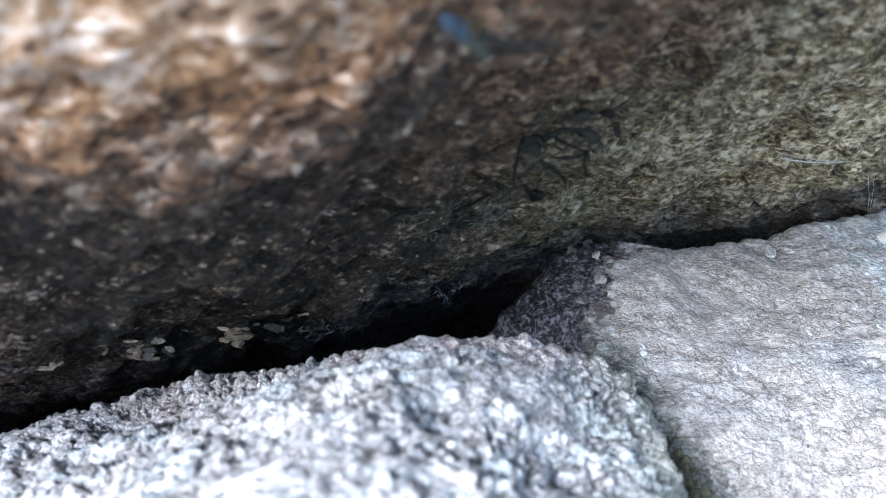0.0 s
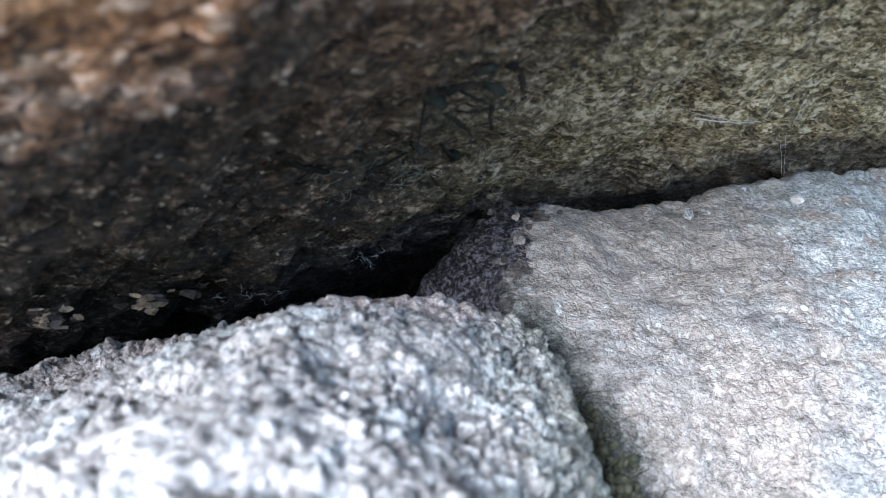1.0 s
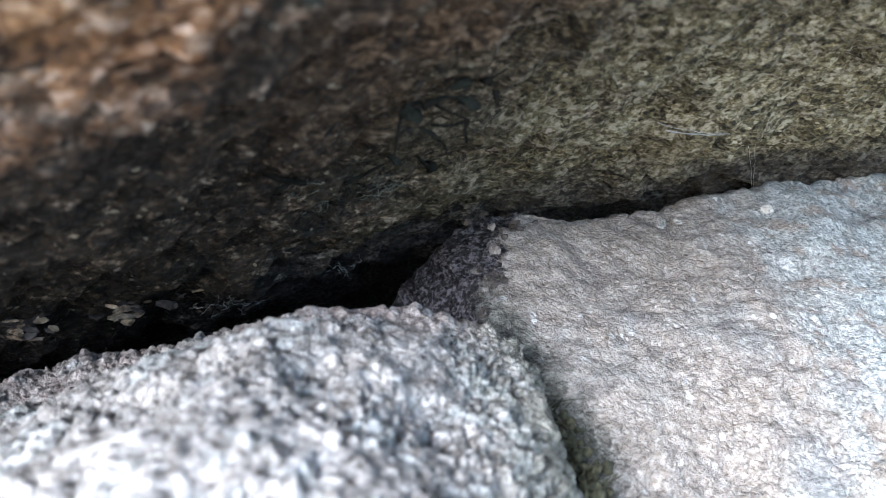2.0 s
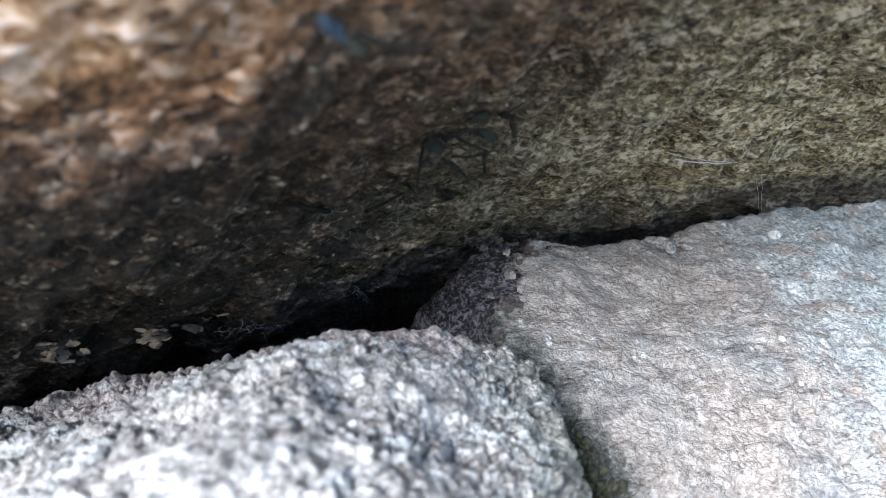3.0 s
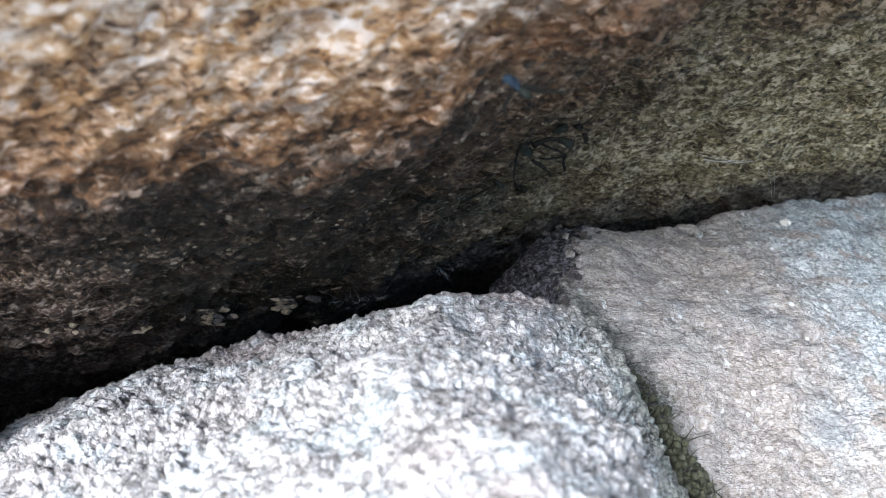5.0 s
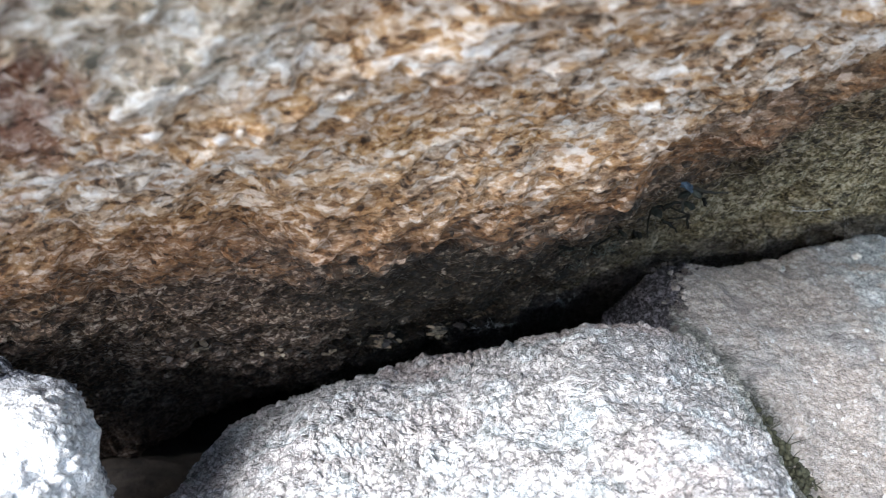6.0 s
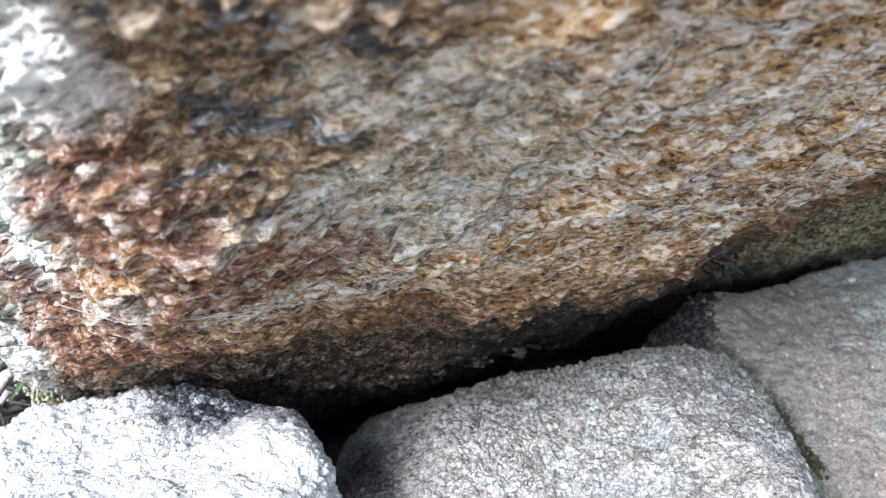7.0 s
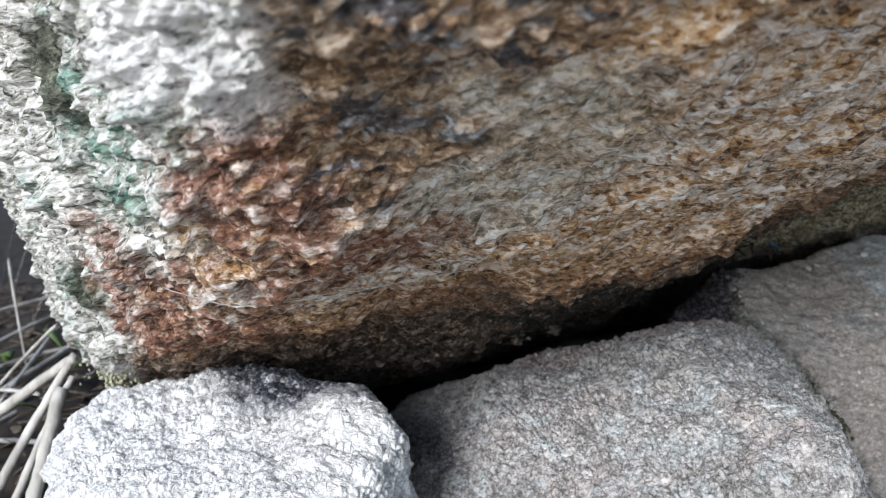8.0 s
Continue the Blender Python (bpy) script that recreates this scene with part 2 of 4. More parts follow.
    # pale greenish film, brown-black stain and dark specks on the rusty face
    film = s.math("MAXIMUM", s.spot(on_boulder(-0.150, -0.010, 0.325), 0.065, 0.09, 30), s.spot(on_boulder(-0.160, -0.055, 0.342), 0.055, 0.09, 30))
    base = s.mix(s.math("MULTIPLY", film, 0.36), base, s.ramp(g, (0.28, (0.26, 0.28, 0.23)), (0.46, (0.56, 0.59, 0.53)), (0.66, (0.82, 0.85, 0.80))))
    # deep zone: olive and brown-black crust, darkened for crevice shade, behind a ragged border
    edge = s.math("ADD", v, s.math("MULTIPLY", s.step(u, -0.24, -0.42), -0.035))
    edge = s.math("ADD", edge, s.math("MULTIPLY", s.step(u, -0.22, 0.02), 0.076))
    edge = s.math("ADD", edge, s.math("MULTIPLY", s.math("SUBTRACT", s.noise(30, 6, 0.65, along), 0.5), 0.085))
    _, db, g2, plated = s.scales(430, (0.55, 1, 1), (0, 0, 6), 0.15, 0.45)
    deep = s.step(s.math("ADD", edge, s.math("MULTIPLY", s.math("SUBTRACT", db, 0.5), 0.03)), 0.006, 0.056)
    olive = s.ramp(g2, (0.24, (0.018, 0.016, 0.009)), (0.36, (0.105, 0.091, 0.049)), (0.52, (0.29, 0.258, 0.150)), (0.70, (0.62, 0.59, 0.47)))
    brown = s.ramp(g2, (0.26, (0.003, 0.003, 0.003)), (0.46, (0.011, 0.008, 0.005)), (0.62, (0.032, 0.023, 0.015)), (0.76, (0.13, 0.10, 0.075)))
    shaded_crust = s.mix(s.step(s.math("ADD", u, s.math("MULTIPLY", s.noise(14, 4), 0.12)), -0.12, 0.08), brown, olive)
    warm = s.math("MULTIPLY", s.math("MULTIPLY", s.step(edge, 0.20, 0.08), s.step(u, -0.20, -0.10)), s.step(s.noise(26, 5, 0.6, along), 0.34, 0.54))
    shaded_crust = s.mix(s.math("MULTIPLY", warm, 0.85), shaded_crust, s.ramp(g2, (0.28, (0.014, 0.007, 0.004)), (0.5, (0.090, 0.050, 0.025)), (0.70, (0.27, 0.18, 0.115))))
    # rare tiny pale cells: sparkle of the crystals painted as colour
    shaded_crust = s.mix(s.math("MULTIPLY", s.step(s.single(s.cells(1100, s.warped(along, 900, 0.0006))), 0.984, 0.992), 0.8), shaded_crust, (0.36, 0.33, 0.27))
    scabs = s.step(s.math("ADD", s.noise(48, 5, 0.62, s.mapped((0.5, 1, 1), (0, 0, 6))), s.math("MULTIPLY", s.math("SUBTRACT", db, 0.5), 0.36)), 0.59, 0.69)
    shaded_crust = s.mix(s.math("MULTIPLY", scabs, s.math("SUBTRACT", 0.65, s.math("MULTIPLY", s.step(u, -0.06, 0.08), 0.6))), shaded_crust, s.ramp(g2, (0.30, (0.022, 0.016, 0.011)), (0.50, (0.065, 0.048, 0.034)), (0.63, (0.22, 0.175, 0.14)), (0.73, (0.55, 0.49, 0.43))))
    # contact shade above the flat stone, painted as a dark violet strip
    contact_shade = s.math("MULTIPLY", s.step(s.math("ADD", v, s.math("MULTIPLY", s.math("SUBTRACT", s.noise(40, 5, 0.65, along), 0.5), 0.05)), 0.215, 0.265), s.step(u, -0.26, -0.14))
    shaded_crust = s.mix(s.math("MULTIPLY", contact_shade, 0.8), shaded_crust, s.ramp(g2, (0.3, (0.006, 0.005, 0.008)), (0.55, (0.034, 0.030, 0.038)), (0.74, (0.15, 0.14, 0.15))))
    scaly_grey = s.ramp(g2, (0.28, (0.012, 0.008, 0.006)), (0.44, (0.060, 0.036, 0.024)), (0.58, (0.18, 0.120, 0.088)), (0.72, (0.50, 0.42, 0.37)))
    shaded_crust = s.mix(s.math("MULTIPLY", s.step(s.math("ADD", u, s.math("MULTIPLY", s.math("SUBTRACT", s.noise(25, 5, 0.6, along), 0.5), 0.12)), -0.265, -0.32), 0.85), shaded_crust, scaly_grey)
    # whole zone multiplied down, more of the crevice shade in its colour
    shaded_crust = s.mix(1.0, shaded_crust, (0.80, 0.78, 0.74), "MULTIPLY")
    base = s.mix(deep, base, shaded_crust)
    # thin dark lines along the banding put crevice shade into the colour
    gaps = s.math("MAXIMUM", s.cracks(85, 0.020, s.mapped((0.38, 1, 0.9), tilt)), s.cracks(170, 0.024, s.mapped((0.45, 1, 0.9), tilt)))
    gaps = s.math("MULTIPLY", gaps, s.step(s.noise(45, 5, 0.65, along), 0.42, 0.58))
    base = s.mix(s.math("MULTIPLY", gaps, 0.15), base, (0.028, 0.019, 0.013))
    # weathered end: grey-white with green lichen, red-brown along the corner
    end = s.math("ADD", u, s.math("MULTIPLY", s.math("SUBTRACT", s.noise(24, 6, 0.65), 0.5), 0.08))
    end = s.math("ADD", end, s.math("MULTIPLY", v, 0.50))
    grey = s.ramp(g, (0.24, (0.06, 0.06, 0.048)), (0.36, (0.31, 0.30, 0.26)), (0.50, (0.56, 0.55, 0.50)), (0.66, (0.84, 0.83, 0.80)))
    green = s.math("MAXIMUM", s.math("MULTIPLY", s.step(s.noise(24, 6, 0.68), 0.52, 0.64), 0.75), s.math("MULTIPLY", s.spot(on_boulder(-0.305, -0.004, 0.335), 0.050, 0.09, 40), s.step(s.noise(85, 5, 0.65), 0.44, 0.60)))
    grey = s.mix(green, grey, s.ramp(g, (0.3, (0.03, 0.07, 0.05)), (0.7, (0.27, 0.42, 0.34))))
    grey = s.mix(s.math("MULTIPLY", s.step(s.noise(42, 6, 0.68), 0.56, 0.66), 0.85), grey, (0.03, 0.035, 0.022))
    dark_patches = s.math("MAXIMUM", s.spot((-0.466, -0.118, -0.20), 0.026, 0.04, 45), s.spot((-0.515, 0.030, -0.235), 0.026, 0.04, 45))
    grey = s.mix(s.math("MULTIPLY", dark_patches, 0.9), grey, s.ramp(g, (0.3, (0.010, 0.013, 0.006)), (0.6, (0.045, 0.055, 0.025)), (0.8, (0.20, 0.21, 0.14))))
    redder = s.ramp(g, (0.26, (0.034, 0.012, 0.008)), (0.44, (0.150, 0.054, 0.028)), (0.60, (0.27, 0.125, 0.072)), (0.76, (0.55, 0.42, 0.36)))
    reds = s.math("MAXIMUM", s.spot(on_boulder(-0.240, -0.045, 0.322), 0.042, 0.08, 45), s.spot(on_boulder(-0.315, 0.075, 0.245), 0.075, 0.12, 40))
    reds = s.math("MAXIMUM", reds, s.spot(on_boulder(-0.225, 0.020, 0.280), 0.060, 0.11, 45))
    reds = s.math("MAXIMUM", reds, s.spot((-0.382, -0.160, -0.272), 0.038, 0.05, 45))
    reds = s.math("MULTIPLY", reds, s.step(s.noise(70, 5, 0.65), 0.34, 0.52))
    end = s.math("SUBTRACT", end, s.math("MULTIPLY", s.step(v, -0.20, -0.29), 0.028))
    base = s.mix(s.step(end, -0.470, -0.500), base, grey)
    base = s.mix(s.math("MULTIPLY", reds, 0.9), base, redder)
    stain = s.math("MAXIMUM", s.spot(on_boulder(-0.186, -0.104, 0.366), 0.058, 0.10, 32), s.spot(on_boulder(-0.200, -0.060, 0.336), 0.040, 0.08, 32))
    stain = s.math("MAXIMUM", stain, s.spot((-0.335, -0.236, -0.282), 0.048, 0.06, 40))
    base = s.mix(s.math("MULTIPLY", stain, 0.9), base, s.mix(s.step(s.math("ADD", s.noise(60, 5, 0.65, along), s.math("MULTIPLY", cb, 0.12)), 0.58, 0.66), s.ramp(g, (0.28, (0.06, 0.035, 0.020)), (0.5, (0.22, 0.130, 0.065)), (0.70, (0.48, 0.38, 0.28))), s.ramp(g, (0.3, (0.018, 0.018, 0.022)), (0.6, (0.07, 0.07, 0.08)), (0.75, (0.35, 0.37, 0.40)))))
    # sunlight on the end's upper part, painted as a whitish patch
    sunlit = s.spot((-0.410, -0.212, -0.255), 0.046, 0.05, 45)
    base = s.mix(s.math("MULTIPLY", sunlit, 0.6), base, s.ramp(g, (0.24, (0.22, 0.22, 0.21)), (0.38, (0.66, 0.66, 0.65)), (0.56, (0.90, 0.90, 0.89))))
    height = s.math("ADD", s.math("MULTIPLY", s.noise(900, 4, 0.65, along), 0.25), s.mix(deep, scaly, plated))
    height = s.math("ADD", height, s.math("MULTIPLY", s.noise(150, 4, 0.6, s.mapped((0.5, 1, 1), tilt)), 1.3))
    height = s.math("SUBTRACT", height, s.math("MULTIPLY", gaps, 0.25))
    base = s.mix(1.0, base, (0.80, 0.80, 0.80), "MULTIPLY")
    s.glint(fine)
    return s.finish(base, height, 0.85, 0.0018)


def granite_material(name, stops, tint, tint_amount, grain=300, black=0.64, patch=None, turn=(0, 0, 0), stretch=(1, 1, 1), crackle=0.4, pitted=0.5, clumpy=0.8):
    s = Shader(name, 0.82)
    where = s.mapped(stretch, turn)
    _, _, g, blocks = s.scales(grain, stretch, turn, 0.2, clumpy)
    fine = s.single(s.cells(grain * 2.7, where))
    base = s.ramp(g, *stops)
    base = s.mix(s.math("MULTIPLY", s.step(s.noise(16, 5, 0.6), 0.5, 0.66), tint_amount), base, s.mix(0.35, tint, base))
    base = s.mix(s.math("MULTIPLY", s.step(s.noise(190, 4, 0.6, where), black, black + 0.06), 0.85), base, (0.05, 0.052, 0.05))
    lines = s.math("MAXIMUM", s.cracks(150, 0.020), s.math("MULTIPLY", s.cracks(290, 0.022, where), 0.6))
    lines = s.math("MULTIPLY", lines, s.step(s.noise(120, 5, 0.65), 0.36, 0.52))
    base = s.mix(s.math("MULTIPLY", lines, crackle), base, (0.05, 0.048, 0.045))
    # pits and grain gaps: bumped below, their shade also painted in dark grey
    bent = s.warped(where, grain, 1.1 / grain)
    pits = s.math("MAXIMUM", s.edges(grain * 0.85, 0.15, bent), s.math("MULTIPLY", s.edges(grain * 1.9, 0.16, bent), 0.5))
    pits = s.math("MULTIPLY", pits, s.step(s.noise(110, 5, 0.65), 0.34, 0.54))
    pits = s.math("MAXIMUM", pits, s.step(s.noise(grain * 0.9, 3, 0.6, where), 0.64, 0.70))
    base = s.mix(s.math("MULTIPLY", pits, pitted), base, (0.055, 0.054, 0.053))
    if patch:
        base = patch(s, base, g)
    s.glint(fine, 0.5)
    height = s.math("ADD", s.noise(900, 5, 0.7, where), s.math("MULTIPLY", fine, 0.6))
    height = s.math("SUBTRACT", height, s.math("MULTIPLY", pits, 1.2))
    return s.finish(base, s.math("SUBTRACT", s.math("ADD", height, blocks), s.math("MULTIPLY", lines, 0.8)), 0.75, 0.0011)


def plain_rough(name, low, high, scale, roughness=0.8, stretch=(1, 1, 1), bump=0.5, gloss=0.35):
    s = Shader(name, roughness)
    s.out.inputs["Specular IOR Level"].default_value = gloss
    where = s.mapped(stretch)
    n = s.noise(scale, 6, 0.65, where)
    base = s.ramp(n, (0.3, low), (0.7, high))
    base = s.mix(s.math("MULTIPLY", s.step(s.noise(scale * 0.23, 3), 0.5, 0.7), 0.5), base, tuple(c * 0.5 for c in low))
    return s.finish(base, s.noise(scale * 4, 4, 0.6, where), bump, 0.001)


PALE = ((0.18, (0.125, 0.115, 0.108)), (0.34, (0.359, 0.335, 0.316)), (0.48, (0.515, 0.491, 0.468)), (0.62, (0.616, 0.597, 0.577)), (0.76, (0.710, 0.702, 0.694)))
ASHEN = ((0.16, (0.180, 0.152, 0.125)), (0.33, (0.330, 0.287, 0.246)), (0.52, (0.430, 0.380, 0.335)), (0.74, (0.570, 0.530, 0.490)))
CHALKY = ((0.18, (0.36, 0.35, 0.335)), (0.30, (0.76, 0.75, 0.73)), (0.40, (0.91, 0.90, 0.885)), (0.74, (0.93, 0.93, 0.92)))


def shaded_facet(s, base, g):
    blue = s.math("MULTIPLY", s.step(s.math("ADD", s.axis(0), s.math("MULTIPLY", s.noise(30, 5), 0.12)), -0.005, 0.075), s.step(s.noise(75, 5, 0.65, s.mapped((0.75, 1, 1))), 0.38, 0.50))
    base = s.mix(s.math("MULTIPLY", blue, 0.65), base, s.ramp(g, (0.28, (0.17, 0.22, 0.235)), (0.5, (0.49, 0.56, 0.575)), (0.7, (0.80, 0.87, 0.88))))
    dot = s.node("ShaderNodeTexVoronoi")
    s.put(dot.inputs["Vector"], s.place)
    dot.inputs["Scale"].default_value = 210
    dots = s.math("MULTIPLY", s.step(dot.outputs["Distance"], 0.34, 0.26), s.step(s.single(dot.outputs["Color"]), 0.80, 0.82))
    base = s.mix(s.math("MULTIPLY", s.math("MULTIPLY", dots, 0.8), s.step(s.noise(22, 4), 0.44, 0.56)), base, (0.78, 0.79, 0.78))
    smudge = s.math("MULTIPLY", s.step(s.noise(34, 6, 0.65), 0.54, 0.66), 0.5)
    base = s.mix(smudge, base, (0.14, 0.13, 0.13))
    # along the cobble: greenish algae stain with the joint's shade painted in
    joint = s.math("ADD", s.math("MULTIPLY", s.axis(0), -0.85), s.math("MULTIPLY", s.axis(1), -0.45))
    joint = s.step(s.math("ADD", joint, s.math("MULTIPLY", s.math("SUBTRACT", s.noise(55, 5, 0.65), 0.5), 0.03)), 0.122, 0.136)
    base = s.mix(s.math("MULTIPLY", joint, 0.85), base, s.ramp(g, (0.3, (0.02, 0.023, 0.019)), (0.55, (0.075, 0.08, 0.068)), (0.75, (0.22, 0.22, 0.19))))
    # left side facet near black, its shade put into the colour
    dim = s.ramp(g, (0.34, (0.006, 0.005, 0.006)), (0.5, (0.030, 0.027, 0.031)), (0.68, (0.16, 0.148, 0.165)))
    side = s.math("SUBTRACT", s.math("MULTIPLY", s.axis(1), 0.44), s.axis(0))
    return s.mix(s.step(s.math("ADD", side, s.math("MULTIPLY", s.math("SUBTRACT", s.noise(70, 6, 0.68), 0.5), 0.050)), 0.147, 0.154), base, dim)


def sooty_crown(s, base, g):
    dim = s.ramp(g, (0.26, (0.012, 0.013, 0.018)), (0.54, (0.060, 0.065, 0.080)), (0.74, (0.42, 0.43, 0.45)))
    return s.mix(s.math("MULTIPLY", s.spot((0.044, 0.084, 0.082), 0.086, 0.040, 60), s.step(s.noise(110, 5, 0.65), 0.28, 0.42)), base, dim)


def mossy_flank(s, base, g):
    # reddish-brown tinge along the back rim
    rim = s.math("MAXIMUM", s.spot((0.035, 0.085, 0.085), 0.055, 0.06, 40), s.spot((-0.06, 0.10, 0.07), 0.045, 0.06, 40))
    base = s.mix(s.math("MULTIPLY", rim, 0.38), base, s.ramp(g, (0.25, (0.07, 0.045, 0.038)), (0.5, (0.32, 0.225, 0.195)), (0.72, (0.58, 0.49, 0.45))))
    base = s.mix(s.math("MULTIPLY", s.step(s.noise(48, 5, 0.65), 0.52, 0.62), 0.4), base, s.ramp(g, (0.28, (0.16, 0.19, 0.19)), (0.5, (0.48, 0.55, 0.56)), (0.68, (0.78, 0.83, 0.85))))
    base = s.mix(s.math("MULTIPLY", s.step(s.noise(70, 4, 0.6), 0.60, 0.69), 0.45), base, (0.10, 0.10, 0.09))
    return s.mix(s.math("MULTIPLY", s.step(s.math("ADD", s.axis(0), s.math("MULTIPLY", s.noise(50, 5), 0.04)), 0.080, 0.118), 0.62), base,
                 s.ramp(g, (0.35, (0.06, 0.065, 0.035)), (0.73, (0.20, 0.20, 0.13))))


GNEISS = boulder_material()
GRANITE = granite_material("grey_granite", PALE, (0.62, 0.49, 0.455), 0.35, 290, 0.66, mossy_flank, crackle=0.15, pitted=0.65, clumpy=0.3)
LICHENED = granite_material("lichen_crusted_stone", ASHEN, (0.38, 0.43, 0.44), 0.6, 420, 0.70, shaded_facet, stretch=(0.8, 1, 1), crackle=0.55, pitted=0.3, clumpy=0.35)
WHITE_STONE = granite_material("bleached_granite", CHALKY, (0.80, 0.79, 0.77), 0.3, 260, 0.72, sooty_crown, crackle=0.15, pitted=0.4, clumpy=0.5)


def soil_material():
    s = Shader("leaf_mould_and_unseen_bounce", 0.9)
    n = s.noise(90, 6, 0.65)
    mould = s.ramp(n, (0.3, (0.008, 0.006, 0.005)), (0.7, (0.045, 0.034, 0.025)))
    # pale ground on the open side: unseen, added to reflect light onto the underside
    bounce_pale = s.ramp(s.grain(120), (0.3, (0.34, 0.30, 0.25)), (0.5, (0.56, 0.52, 0.46)), (0.75, (0.72, 0.70, 0.66)))
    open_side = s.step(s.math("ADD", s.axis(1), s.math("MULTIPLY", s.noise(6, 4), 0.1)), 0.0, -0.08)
    return s.finish(s.mix(open_side, mould, bounce_pale), s.noise(360, 4, 0.6), 0.6, 0.001)


SOIL = soil_material()
STRAW = plain_rough("weathered_stalk", (0.26, 0.24, 0.21), (0.64, 0.62, 0.57), 60, 0.75, (1, 1, 0.15))
LITTER = plain_rough("dry_leaf", (0.045, 0.034, 0.024), (0.17, 0.14, 0.105), 120)
LEAF = plain_rough("green_leaf", (0.05, 0.09, 0.025), (0.11, 0.17, 0.05), 80, 0.55)
MOSS = plain_rough("moss", (0.022, 0.024, 0.013), (0.085, 0.083, 0.050), 300, 0.9)
YELLOW_MOSS = plain_rough("yellow_lichen", (0.20, 0.20, 0.12), (0.52, 0.51, 0.36), 500, 0.9)
FLAKE = plain_rough("pale_flake", (0.07, 0.048, 0.030), (0.66, 0.52, 0.37), 380, 0.6, bump=1.0)
DARK_FLAKE = plain_rough("dull_flake", (0.02, 0.017, 0.016), (0.12, 0.10, 0.09), 420, 0.6)
SILK = plain_rough("spider_silk", (0.26, 0.27, 0.28), (0.48, 0.50, 0.52), 200, 0.4)


# ---- ground: one sheet, fine near the stones ----
def ground_height(p):
    rise = 0.050 / (1 + np.exp((p[:, 0] + 0.47) / 0.03)) * np.exp(-np.maximum(np.hypot(p[:, 0] + 0.6, p[:, 1] - 0.3) - 0.5, 0) / 1.5)
    near = np.exp(-np.hypot(p[:, 0] + 0.2, p[:, 1] - 0.2) / 3.0)
    q = np.c_[p, np.zeros(len(p))]
    return 0.028 + rise + near * (0.012 * fractal(q * 9, 3, 5) + 0.005 * fractal(q * 55, 3, 9)) + (1 - near) * 0.10 * fractal(q * 0.4, 3, 11)


def build_ground():
    far = [0.3 * 1.25 ** i for i in range(31)]
    x = np.array([-1.1 - f for f in reversed(far)] + list(ticks((-1.1, -0.45, 0.006), (-0.45, 0.75, 0.02))) + [0.75 + f for f in far])
    y = np.array([-0.6 - f for f in reversed(far)] + list(ticks((-0.6, 0.1, 0.02), (0.1, 0.9, 0.006), (0.9, 1.6, 0.02))) + [1.6 + f for f in far])
    gx, gy = np.meshgrid(x, y, indexing="ij")
    p = np.c_[gx.ravel(), gy.ravel()]
    idx = np.arange(gx.size).reshape(gx.shape)
    q = np.stack([idx[:-1, :-1], idx[1:, :-1], idx[1:, 1:], idx[:-1, 1:]], -1).reshape(-1, 4)
    tagged(new("ground", mesh_from("ground", np.c_[p, ground_height(p)], q, SOIL)), "dark earth and leaf mould under the stones, with an added pale bounce area out of view", "ground", kind="structure")


build_ground()

# ---- the overhanging boulder ----
BULGES = ((-0.065, 0.135, 0.075, 0.065, -0.021), (-0.11, 0.275, 0.08, 0.08, -0.015), (0.10, 0.24, 0.075, 0.075, 0.013),
          (-0.205, 0.24, 0.05, 0.04, -0.006), (-0.146, -0.002, 0.03, 0.03, 0.010), (-0.245, 0.006, 0.035, 0.03, -0.009), (-0.36, 0.41, 0.08, 0.07, -0.035),
          (-0.09, 0.215, 0.05, 0.04, 0.006), (-0.21, 0.17, 0.05, 0.05, 0.005), (-0.06, 0.10, 0.05, 0.03, 0.004), (0.015, 0.127, 0.03, 0.02, -0.006), (0.13, 0.375, 0.07, 0.03, 0.011))


